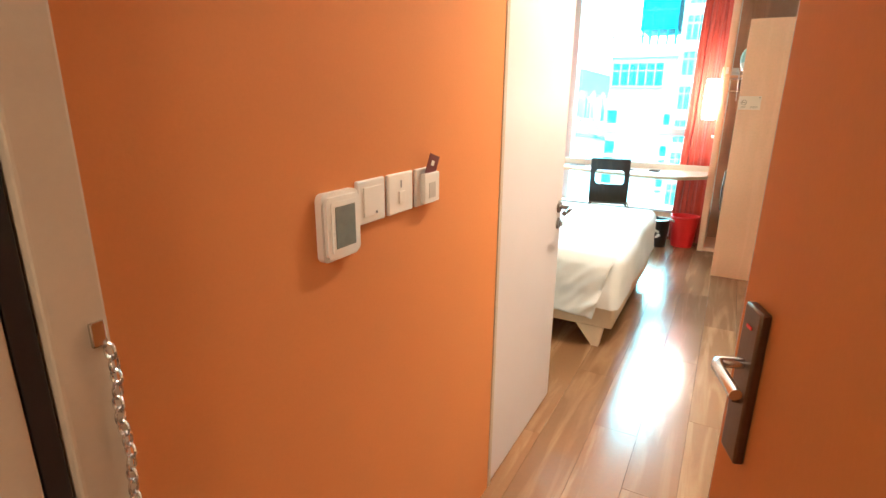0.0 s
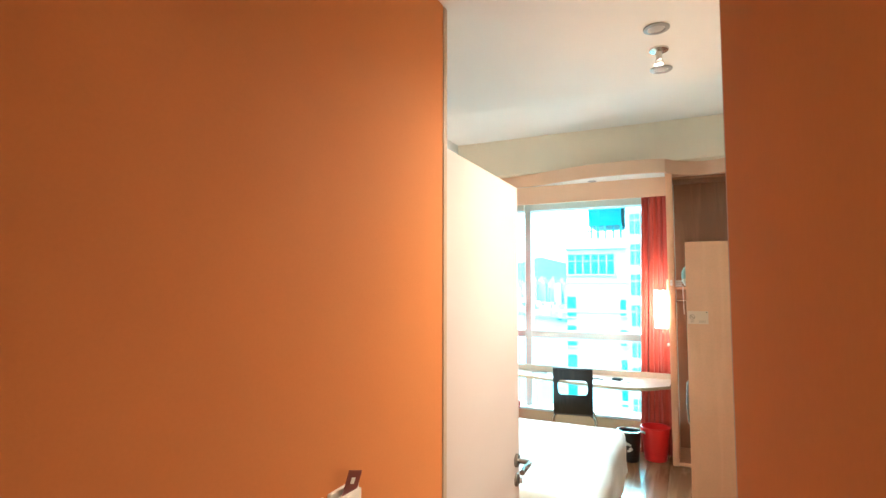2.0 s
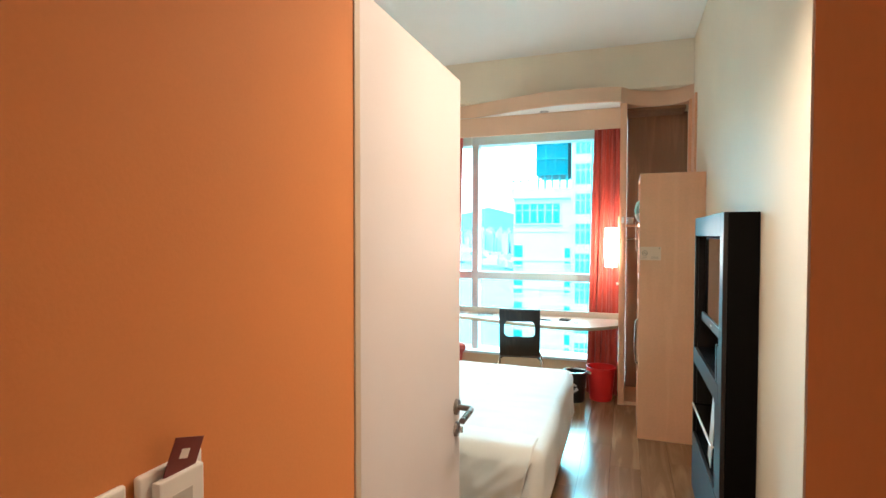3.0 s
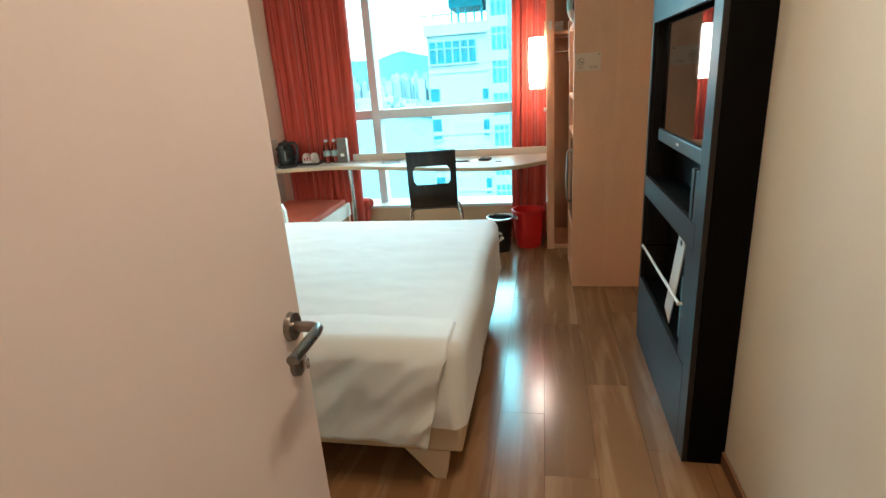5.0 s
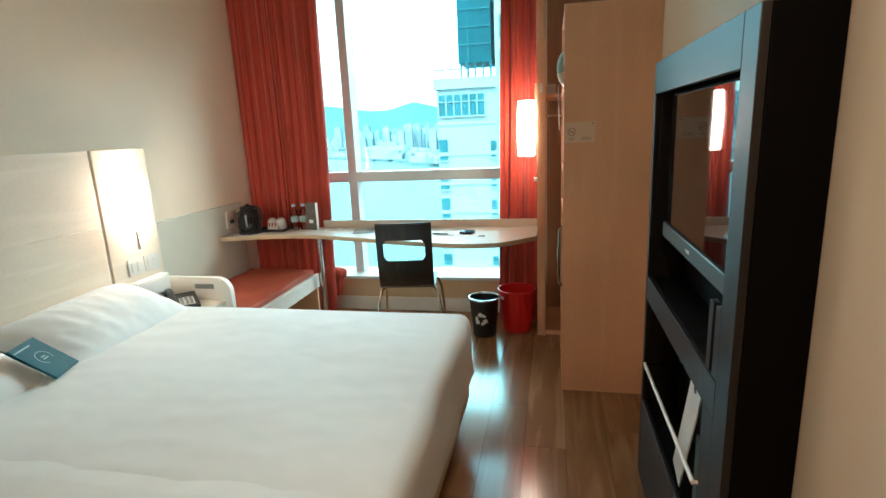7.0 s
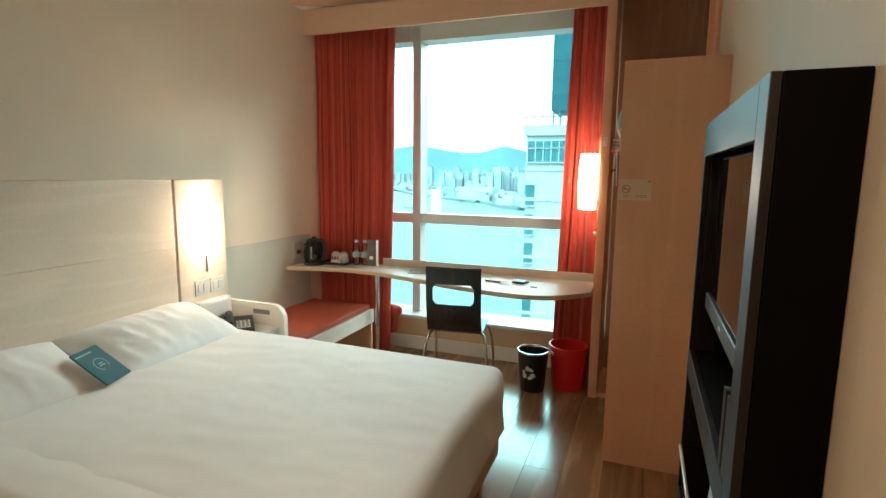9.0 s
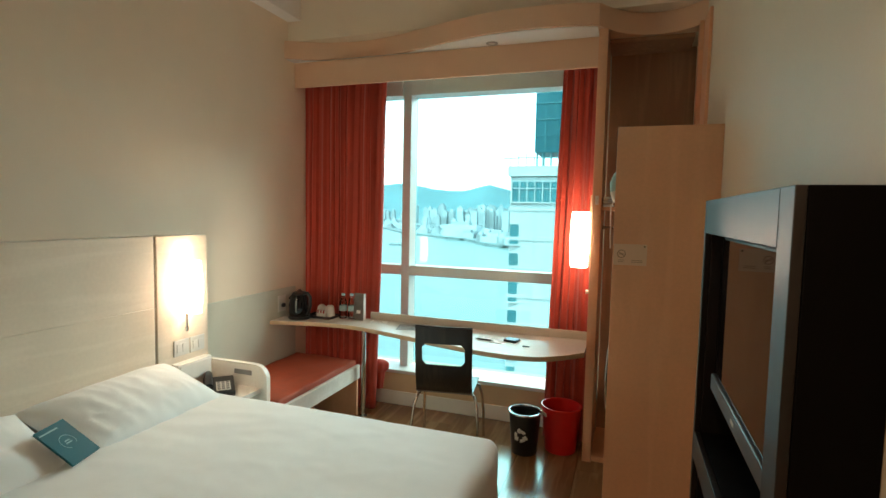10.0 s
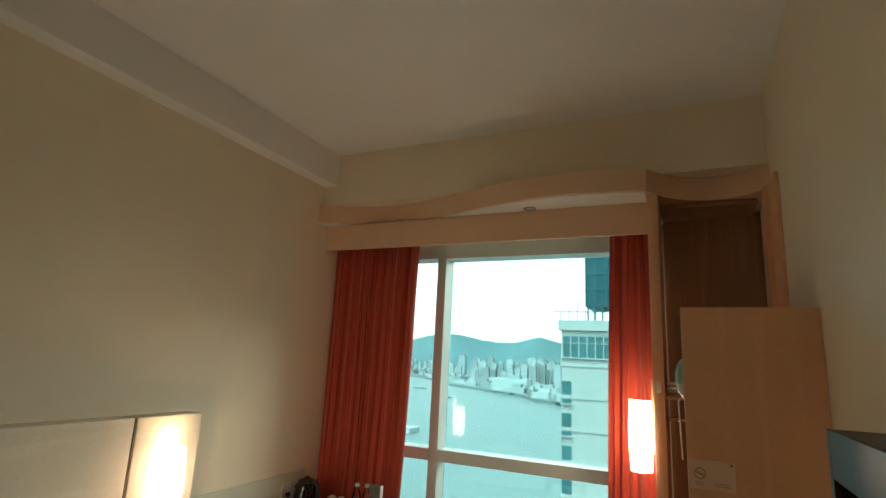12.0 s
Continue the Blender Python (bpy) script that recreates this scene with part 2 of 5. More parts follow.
def rounded(u0, v0, u1, v1, r, seg=6, corners=(1, 1, 1, 1)):
    """The outline of a rectangle with rounded corners."""
    out = []
    for (cu, cv, start), on in zip(((u1 - r, v1 - r, 0), (u0 + r, v1 - r, 90), (u0 + r, v0 + r, 180), (u1 - r, v0 + r, 270)), corners):
        if on:
            out += [(cu + r * math.cos(radians(start + 90 * k / seg)), cv + r * math.sin(radians(start + 90 * k / seg))) for k in range(seg + 1)]
        else:
            out.append((u1 if start in (0, 270) else u0, v1 if start in (0, 90) else v0))
    return out


def curve_through(points, x):
    """A smooth curve through a few (x, y) points, at x."""
    for i in range(len(points) - 1):
        (x0, y0), (x1, y1) = points[i], points[i + 1]
        if x <= x1 or i == len(points) - 2:
            a = points[i - 1] if i else points[i]
            b = points[i + 2] if i + 2 < len(points) else points[i + 1]
            m0, m1 = (y1 - a[1]) / (x1 - a[0]), (b[1] - y0) / (b[0] - x0)
            h, t = x1 - x0, (x - x0) / (x1 - x0)
            return (2 * t**3 - 3 * t * t + 1) * y0 + (t**3 - 2 * t * t + t) * h * m0 + (3 * t * t - 2 * t**3) * y1 + (t**3 - t * t) * h * m1
    return points[-1][1]


def mesh_of(name, bm, material, smooth=True):
    bmesh.ops.recalc_face_normals(bm, faces=bm.faces)
    me = bpy.data.meshes.new(name)
    bm.to_mesh(me)
    bm.free()
    me.materials.append(material)
    if smooth:
        me.shade_smooth()
        me.set_sharp_from_angle(angle=radians(38))
        if len(me.polygons) < 260:
            # broad flat faces keep flat normals beside their rounded edges
            mean = sum(p.area for p in me.polygons) / len(me.polygons)
            for p in me.polygons:
                if p.area > 3 * mean and max(abs(c) for c in p.normal) > 0.9999:
                    p.use_smooth = False
    return me


def structure(name, bm, material, label, category):
    return tagged(new(name, mesh_of(name, bm, material)), label, category, kind="structure")


WORLD = {}


def thing(name, at, label, category, group="", kind="", turn=0):
    ob = new(name)
    ob.empty_display_size = 0.1
    ob.matrix_world = WORLD[ob] = pose(*at, 0, 0, turn)
    return tagged(ob, label, category, group, kind)


def part(name, bm, material, parent, label="", local=False):
    """One mesh under a thing. Its places are the room's, or with local those of its thing."""
    ob = new(name, mesh_of(name, bm, material))
    ob.parent = parent
    WORLD[ob] = WORLD[parent] if local else Matrix()
    if not local:
        ob.matrix_parent_inverse = WORLD[parent].inverted()
    if label:
        ob["label"] = label
    return ob

# ---- the large structure ----
LEFT, RIGHT, CORR, SILL_Y = -2.20, 0.71, -0.37, 6.33
LOW, HIGH = 2.50, 3.27

structure("wall_right", box((RIGHT, 0.45, 0), (RIGHT + 0.15, 6.75, HIGH)), CREAM, "cream painted wall behind the television unit", "wall")
structure("wall_left", box((LEFT - 0.15, 1.899, 0), (LEFT, 6.75, HIGH)), CREAM, "cream painted wall behind the bed head", "wall")
structure("wall_corridor", box((CORR - 0.10, 0.60, 0), (CORR, 1.872, LOW)), ORANGE, "bright orange painted entrance wall", "wall")
bm = box((LEFT - 0.15, 1.80, 0), (-1.17, 1.897, LOW))
add_box(bm, (-1.17, 1.80, 2.09), (CORR - 0.102, 1.897, LOW))
structure("wall_bathroom", bm, CREAM, "cream wall with the bathroom doorway", "wall")
structure("wall_bathroom_back", box((LEFT - 0.15, 0.45, 0), (LEFT - 0.05, 1.798, LOW)), CREAM, "plain cream bathroom wall", "wall")
structure("wall_bathroom_side", box((LEFT - 0.05, 0.45, 0), (CORR - 0.10, 0.58, LOW)), CREAM, "plain cream bathroom wall", "wall")

# entrance wall towards the hall, with its doorway
bm = box((CORR - 0.101, 0.45, 0), (CORR - 0.003, 0.598, LOW))
add_box(bm, (CORR - 0.003, 0.45, 2.19), (RIGHT, 0.598, LOW))
add_box(bm, (0.685, 0.45, 0), (RIGHT, 0.598, 2.19))
structure("wall_entrance", bm, CREAM, "cream wall round the entrance door", "wall")
for nm, a, b in (("wall_hall_left", (-1.3, -1.6, 0), (-1.2, 0.45, 2.45)), ("wall_hall_right", (1.8, -1.6, 0), (1.9, 0.45, 2.45)), ("wall_hall_back", (-1.3, -1.7, 0), (1.9, -1.6, 2.45)),
                 ("wall_hall_front_left", (-1.2, 0.35, 0), (CORR - 0.003, 0.448, 2.45)), ("wall_hall_front_right", (0.73, 0.35, 0), (1.8, 0.448, 2.45))):
    structure(nm, box(a, b), CREAM, "plain cream hall wall", "wall")
structure("floor_hall", box((-1.3, -1.7, -0.12), (1.9, 0.52, -0.004)), CARPET, "brown hall carpet", "floor")
structure("ceiling_hall", box((-1.3, -1.7, 2.45), (1.9, 0.45, 2.55)), WHITE, "white hall ceiling", "ceiling")

structure("ceiling_low", box((LEFT - 0.15, 0.45, LOW), (RIGHT + 0.15, 2.70, LOW + 0.10)), WHITE, "white lowered ceiling of the entrance passage", "ceiling")
structure("ceiling_high", box((LEFT - 0.15, 2.70, HIGH), (RIGHT + 0.15, 6.75, HIGH + 0.12)), WHITE, "white ceiling over the bedroom", "ceiling")
structure("bulkhead_passage", box((LEFT, 2.70, LOW), (RIGHT, 2.82, HIGH)), WHITE, "white step in the ceiling", "bulkhead")
structure("beam_left", box((LEFT, 2.82, 3.02), (-2.085, 5.948, HIGH), 0.004), WHITE, "shallow white beam along the wall top", "beam")
structure("bulkhead_window", box((LEFT, 5.95, 2.872), (RIGHT, 6.10, HIGH)), CREAM, "cream bulkhead above the window", "bulkhead")

# canopy with a wavy front, of which one stretch is hollow over the closet
FRONT = [(-2.20, 5.90), (-1.95, 6.02), (-1.62, 6.075), (-1.30, 6.02), (-0.98, 5.91), (-0.60, 5.80), (-0.30, 5.775), (0.0, 5.80), (0.11, 5.835)]
HOLLOW = [(0.112, 5.84), (0.20, 5.96), (0.30, 6.04), (0.42, 6.085), (0.54, 6.07), (0.64, 6.01), (0.71, 5.93)]
bm = prism([(LEFT + 2.31 * i / 60, curve_through(FRONT, LEFT + 2.31 * i / 60)) for i in range(61)] + [(0.11, 6.098), (LEFT, 6.098)], 2.74, 2.87)
structure("canopy", bm, PEACH, "cream canopy with a wavy front edge above the desk", "canopy")
bm = prism([(0.112 + 0.598 * i / 24, curve_through(HOLLOW, 0.112 + 0.598 * i / 24)) for i in range(25)] + [(0.71, 6.10), (0.112, 6.10)], 2.735, 2.87)
structure("canopy_closet", bm, PEACH, "cream hollowed canopy above the open closet", "canopy")
structure("valance", box((LEFT, 6.03, 2.545), (0.107, 6.055, 2.739), 0.002), PEACH, "cream curtain board under the canopy", "valance")
bm = prism([(LEFT + 2.30 * i / 60, curve_through(FRONT, LEFT + 2.30 * i / 60) + 0.02) for i in range(61)] + [(0.10, 6.028), (LEFT, 6.028)], 2.734, 2.7385)
structure("canopy_underside", bm, WHITE, "white underside of the canopy", "canopy")
bm = box((LEFT, 6.10, 2.70), (0.107, 6.75, HIGH))
add_box(bm, (0.107, 6.10, 2.737), (RIGHT, 6.75, HIGH))
structure("wall_above_window", bm, CREAM, "cream head wall above the window", "wall")

# window wall: sill, frame and panes
bm = box((LEFT, SILL_Y, 0.0), (0.167, 6.75, 0.262), 0.0)
structure("wall_below_window", bm, mat("tan_paint", (0.60, 0.42, 0.26), 0.6, vary=0.06), "tan painted wall below the window", "wall")
structure("window_sill", box((LEFT, SILL_Y - 0.012, 0.264), (0.167, 6.56, 0.292), 0.004), ALU, "white sill board under the window", "sill")
structure("wall_window_side", box((LEFT, SILL_Y, 0.294), (-2.12, 6.75, 2.698)), CREAM, "cream reveal beside the window", "wall")
structure("baseboard_window", box((LEFT, SILL_Y - 0.014, 0.002), (0.10, SILL_Y - 0.002, 0.115), 0.003), PLASTIC, "off-white skirting under the window", "baseboard")
win = thing("window_1", (-1.0, 6.5, 0.29), "large fixed window with white frame and blue-green glass", "window", kind="structure")
part("mullion", box((-1.447, 6.45, 0.293), (-1.375, 6.60, 2.695), 0.004), ALU, win)
part("transom", box((-1.374, 6.45, 1.063), (0.167, 6.60, 1.144), 0.004), ALU, win)
part("transom", box((-2.119, 6.45, 1.063), (-1.448, 6.60, 1.144), 0.004), ALU, win)
part("head_rail", box((-1.374, 6.43, 2.53), (0.167, 6.60, 2.697), 0.004), ALU, win)
part("head_rail", box((-2.119, 6.43, 2.53), (-1.448, 6.60, 2.697), 0.004), ALU, win)
part("jamb", box((0.10, 6.452, 0.293), (0.167, 6.60, 1.062), 0.004), ALU, win)
part("jamb", box((0.10, 6.452, 1.145), (0.167, 6.60, 2.529), 0.004), ALU, win)
for x0, x1, z0, z1 in ((-2.12, -1.447, 0.293, 1.063), (-1.375, 0.10, 0.293, 1.063), (-2.12, -1.447, 1.144, 2.53), (-1.375, 0.10, 1.144, 2.53)):
    pane = part("pane", box((x0, 6.575, z0), (x1, 6.581, z1)), GLASS, win, "blue-green tinted pane")
    pane.visible_shadow = False

# floor: a dark bed under separate planks
structure("floor", box((LEFT - 0.15, 0.52, -0.12), (RIGHT + 0.15, 6.75, -0.012)), mat("plank_joint", (0.05, 0.03, 0.018), 0.7), "oak laminate plank floor", "floor")
structure("baseboard_right", box((0.698, 0.62, 0), (RIGHT - 0.001, 5.09, 0.055), 0.004), SKIRT, "low brown wooden skirting", "baseboard")

# ---- doors ----


# the bathroom door stands open, square to its wall
bath = thing("door_1", (-0.385, 1.90, 0), "open white bathroom door with steel lever handle", "door", kind="structure")
part("door_leaf", box((-0.412, 1.901, 0.008), (-0.370, 2.612, 2.075), 0.003), DOORWHITE, bath)
rose = part("door_handle", cone((-0.370, 2.568, 0.968), (-0.360, 2.568, 0.968), 0.027, 0.025, 28), NICKEL, bath, "round brushed steel rose")
part("lever", tube([(-0.362, 2.568, 0.968), (-0.325, 2.568, 0.968), (-0.314, 2.562, 0.968), (-0.312, 2.548, 0.967), (-0.312, 2.455, 0.964)], 0.010, 14), NICKEL, rose, "satin lever, dark reflection put into its colour")
part("keyhole_rose", cone((-0.370, 2.568, 0.893), (-0.361, 2.568, 0.893), 0.026, 0.024, 28), NICKEL, bath, "round steel thumb turn")
part("thumb_turn", box((-0.361, 2.563, 0.882), (-0.345, 2.573, 0.904), 0.003), CHROME, bath)
for z in (0.25, 1.05, 1.85):
    part("hinge", cone((-0.420, 1.905, z), (-0.420, 1.905, z + 0.10), 0.007, 0.007, 12), CHROME, bath)
bm = box((CORR - 0.099, 1.8725, 0), (CORR + 0.004, 1.8965, LOW - 0.002), 0.003)
structure("trim_bathroom_post", bm, FRAMEPAINT, "cream timber door post at the wall end", "door frame")
structure("trim_bathroom_far", box((-1.168, 1.797, 0), (-1.13, 1.90, 2.088), 0.003), FRAMEPAINT, "cream timber bathroom door jamb", "door frame")

# the entrance door stands open into the passage
HX, HY = 0.63, 0.62
turn = math.degrees(math.atan2(1.48 - HY, 0.33 - HX))
entry = thing("door_2", (HX, HY, 0), "open orange laminate entrance door with dark lever lock", "door", kind="structure", turn=turn)
W = 0.91
part("door_leaf", box((0.005, -0.045, 0.008), (W, 0, 2.17), 0.002), ENTRY, entry, local=True)
part("door_edge", box((W + 0.0005, -0.044, 0.009), (W + 0.004, -0.001, 2.169)), FRAMEPAINT, entry, "pale lipping of the door edge", local=True)
plate = part("lock_plate", box((W - 0.125, 0.0, 0.748), (W - 0.055, 0.020, 1.062), 0.005, 3), BRASS, entry, "dark metal lock plate with card slot", local=True)
part("lever", tube([(W - 0.09, 0.018, 0.948), (W - 0.09, 0.055, 0.948), (W - 0.092, 0.065, 0.948), (W - 0.11, 0.072, 0.948), (W - 0.20, 0.070, 0.941)], 0.011, 14), CHROME, plate, "steel lever", local=True)
part("cylinder", cone((W - 0.09, 0.018, 0.878), (W - 0.09, 0.032, 0.878), 0.014, 0.012, 20), BRASS, plate, local=True)
part("indicator", box((W - 0.1, 0.0205, 1.02), (W - 0.08, 0.0225, 1.026)), REDPLASTIC, plate, "small red indicator", local=True)
peep = part("peephole", cone((W / 2 - 0.045, 0, 1.445), (W / 2 - 0.045, 0.008, 1.445), 0.0145, 0.011, 24), BRASS, entry, "round brass peephole", local=True)
part("lens", cone((W / 2 - 0.045, 0.008, 1.445), (W / 2 - 0.045, 0.010, 1.445), 0.006, 0.005, 16), GLOSSBLACK, peep, local=True)

# entrance frame with its dark seal groove
bm = box((CORR - 0.002, 0.452, 0), (-0.300, 0.528, 2.185), 0.003)
add_box(bm, (CORR - 0.002, 0.528, 0), (-0.312, 0.556, 2.185))
add_box(bm, (CORR - 0.002, 0.556, 0), (-0.289, 0.612, 2.185), 0.004)
structure("trim_entrance_left", bm, FRAMEPAINT, "cream timber entrance door frame", "door frame")
structure("seal", box((-0.3115, 0.530, 0), (-0.303, 0.553, 2.18), 0.002), BLACK, "black rubber door seal in the frame", "seal")
structure("trim_entrance_right", box((0.640, 0.452, 0), (0.684, 0.610, 2.185), 0.003), FRAMEPAINT, "cream timber entrance door frame", "door frame")
structure("trim_entrance_top", box((-0.288, 0.452, 2.175), (0.639, 0.610, 2.188), 0.002), FRAMEPAINT, "cream timber entrance door head", "door frame")

# ---- television unit ----


def television_unit():
    u = thing("television_unit", (0.64, 3.95, 0), "dark wenge wall unit with niches for television and magazines", "cabinet")
    x0, x1, y0, y1, h = 0.567, 0.708, 3.45, 4.44, 1.652
    # near side, back, shelves and divider carry painted shade, blacker than the front
    part("side_panel", box((x0 + 0.019, y0, 0), (x1, y0 + 0.03, h), 0.002), WENGE_MATT_SHADE, u)
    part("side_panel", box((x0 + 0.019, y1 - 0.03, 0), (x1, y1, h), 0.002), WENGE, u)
    part("back_panel", box((x1 - 0.012, y0 + 0.031, 0.03), (x1 - 0.002, y1 - 0.031, h - 0.031)), WENGE_MATT_SHADE, u)
    part("top_panel", box((x0 + 0.019, y0 + 0.031, h - 0.03), (x1, y1 - 0.031, h), 0.002), WENGE, u)
    oy0, oy1 = 3.535, 4.41
    part("front_stile", box((x0, y0, 0), (x0 + 0.018, oy0, h), 0.002), WENGE, u)
    part("front_stile", box((x0, oy1, 0), (x0 + 0.018, y1, h), 0.002), WENGE, u)
    part("front_panel", box((x0, oy0 + 0.001, 0), (x0 + 0.018, oy1 - 0.001, 0.345), 0.002), WENGE, u)
    part("front_rail", box((x0, oy0 + 0.001, 0.775), (x0 + 0.018, oy1 - 0.001, 0.868), 0.002), WENGE, u)
    part("front_rail", box((x0, oy0 + 0.001, 1.545), (x0 + 0.018, oy1 - 0.001, h), 0.002), WENGE, u)
    part("shelf", box((x0 + 0.019, y0 + 0.031, 0.845), (x1 - 0.013, y1 - 0.031, 0.868)), WENGE_MATT_SHADE, u)
    part("shelf", box((x0 + 0.019, y0 + 0.031, 0.322), (x1 - 0.013, y1 - 0.031, 0.345)), WENGE_MATT_SHADE, u)
    part("front_panel", box((x0 + 0.001, oy0 + 0.001, 0.346), (x0 + 0.018, 3.625, 0.774), 0.002), WENGE, u)
    part("front_panel", box((x0 + 0.001, 3.594, 0.869), (x0 + 0.018, 3.625, 1.040), 0.002), WENGE, u)
    part("front_panel", box((x0 + 0.001, oy0 + 0.001, 0.869), (x0 + 0.018, 3.576, 1.040), 0.002), WENGE, u)
    part("divider", box((x0 + 0.02, 3.600, 0.869), (x1 - 0.013, 3.620, 1.03)), WENGE_MATT_SHADE, u)
    part("rail", tube([(0.556, 3.612, 0.552), (0.556, 4.330, 0.540)], 0.006, 12), PLASTIC, u, "thin white magazine rail")
    part("rail_bracket", tube([(0.556, 3.614, 0.552), (0.570, 3.614, 0.552)], 0.005, 8), PLASTIC, u)
    part("rail_bracket", tube([(0.556, 4.328, 0.540), (0.697, 4.328, 0.540)], 0.005, 8), WENGE_MATT_SHADE, u)
    return u


television_unit()
tv = thing("television", (0.62, 3.95, 1.04), "flat black television with grey lower bezel, switched off", "television")
part("body", box((0.612, 3.60, 1.045), (0.650, 4.33, 1.54), 0.008, 3), BLACK, tv)
part("screen", box((0.604, 3.615, 1.102), (0.6115, 4.315, 1.530)), SCREEN, tv, "dark reflecting glass screen")
part("lower_bezel", box((0.596, 3.60, 1.045), (0.6115, 4.33, 1.098), 0.005, 3), mat("dark_grey_plastic", (0.045, 0.045, 0.045), 0.35, vary=0.08, bump=0.04), tv, "dark grey bezel bar")
part("badge", box((0.5945, 3.945, 1.066), (0.5955, 3.985, 1.076)), PLASTIC, tv, "small pale badge")
part("mount", box((0.6505, 3.85, 1.15), (0.682, 4.08, 1.4)), BLACK, tv)

# ---- bed ----


def wobble(p, s, a):
    return a * noise.noise(Vector(p) * s)


def bed():
    b = thing("bed", (-1.12, 3.95, 0), "double bed made with white sheets, on beige base", "bed")
    x0, x1, y0, y1 = -2.07, -0.172, 3.20, 4.75
    part("base", box((x0, y0 + 0.06, 0.13), (x1 - 0.028, y1 - 0.02, 0.272), 0.012, 3), BEDBASE, b, "beige fabric bed base")
    for x in (-1.9, -0.29):
        for y in (y0 + 0.10, y1 - 0.08):
            sx = 1 if x > -1 else -1
            bm = bmesh.new()
            lo = [(x + dx, y + dy, 0) for dx, dy in ((-0.02, -0.025), (0.02, -0.025), (0.02, 0.025), (-0.02, 0.025))]
            hi = [(x + dx - sx * 0.02, y + dy, 0.13) for dx, dy in ((-0.10, -0.035), (0.06, -0.035), (0.06, 0.035), (-0.10, 0.035))]
            va, vb = [bm.verts.new(p) for p in lo], [bm.verts.new(p) for p in hi]
            bm.faces.new(va[::-1])
            bm.faces.new(vb)
            for i in range(4):
                bm.faces.new((va[i], va[(i + 1) % 4], vb[(i + 1) % 4], vb[i]))
            part("leg", bm, BEDBASE, b, "tapered beige wooden leg")
    # mattress under its tucked sheet: a soft slab with creases
    bm = bmesh.new()
    nu, nv = 120, 110
    top, drop, r = 0.584, 0.275, 0.062
    over = r * math.pi / 2 + top - r - drop
    lx, ly = x1 - x0 - 2 * r, y1 - y0 - 2 * r
    grid = []
    for i in range(nu + 1):
        row = []
        for j in range(nv + 1):
            u, v = -over + (lx + 2 * over) * i / nu, -over + (ly + 2 * over) * j / nv
            x, y, z = x0 + r + min(max(u, 0), lx), y0 + r + min(max(v, 0), ly), top
            ox = u if u < 0 else max(0, u - lx)
            oy = v if v < 0 else max(0, v - ly)
            d = math.hypot(ox, oy)
            fx, fy = (x - x0 - r) / lx, (y - y0 - r) / ly
            w = wobble((x, y, 0.58), 2.2, 0.006) + wobble((x, y * 1.6, 0.58), 6, 0.0014) - 0.0045 * abs(noise.noise(Vector((2.4 * (x + 0.5 * y), 7.0 * (y - 0.35 * x), 2.0)))) - 0.002 * abs(noise.noise(Vector((6.0 * (x - 0.4 * y), 15.0 * (y + 0.3 * x), 5.0))))
            if d > 0:
                k = min(d / r, math.pi / 2)
                z = max(top - r * (1 - math.cos(k)) - max(0, d - r * math.pi / 2), drop - 0.01 * noise.noise(Vector((x * 3, y * 3, 0))))
                out_ = r * math.sin(k) + (0.6 + k) * wobble((x + ox, y + oy, z), 4.5, 0.006)
                x, y = x + ox / d * out_, y + oy / d * out_
                z += w * max(0, 1 - k)
            else:
                z += 0.018 * (1 - (2 * fx - 1) ** 4) * (1 - (2 * fy - 1) ** 4) + w
            row.append(bm.verts.new((x, y, z)))
        grid.append(row)
    for i in range(nu):
        for j in range(nv):
            bm.faces.new((grid[i][j], grid[i + 1][j], grid[i + 1][j + 1], grid[i][j + 1]))
    bmesh.ops.remove_doubles(bm, verts=bm.verts, dist=0.0004)
    part("fitted_sheet", bm, LINEN, b, "white sheet pulled over the mattress")
    part("mattress", box((x0 + 0.02, y0 + 0.03, 0.273), (x1 - 0.02, y1 - 0.02, 0.52), 0.05, 3), LINEN, b)
    # loose cover hanging over the near side
    bm = bmesh.new()
    cols, rows_ = 130, 60
    g = []
    for i in range(cols + 1):
        x = -2.0 + (-0.215 + 2.0) * i / cols
        row = []
        for j in range(rows_ + 1):
            t = j / rows_
            low = 0.25 - 0.035 * (i / cols) ** 2
            if t < 0.3:
                k = t / 0.3
                y = 3.46 - 0.14 * k
                fx, fy = (x - x0 - r) / lx, (y - y0 - r) / ly
                z = top + 0.018 * max(0, 1 - (2 * fx - 1) ** 4) * (1 - (2 * fy - 1) ** 4) - 0.008 + 0.013 * k
            else:
                k = (t - 0.3) / 0.7
                ang = min(k * 2.4, 1) * math.pi / 2
                y = y0 + r - (r + 0.020) * math.sin(ang)
                z = top - r + (r + 0.005) * math.cos(ang) - max(0, k - 1 / 2.4) / (1 - 1 / 2.4) * (top - r - low)
            edge = min(1, max(0, (x - (x1 - r)) / r))
            z -= r * (1 - math.sqrt(1 - edge * edge)) * (1 if t < 0.3 else max(0, 1 - (t - 0.3) / 0.4))
            fold = math.sin(11 * x + 2.5 * math.sin(3 * x)) * 0.011 * max(0, t - 0.55) * 2.2
            fold += wobble((x * 2.0, 0.5, z * 1.4), 5, 0.012) * max(0, t - 0.4)
            # creases that run slantwise from the free corner
            fold += (0.022 - 0.05 * abs(noise.noise(Vector((5.5 * (x - 0.9 * z), 1.6 * (x + z), 4.2))))) * min(1, max(0, t - 0.38) * 4) * (0.35 + 0.65 * i / cols) * 0.75
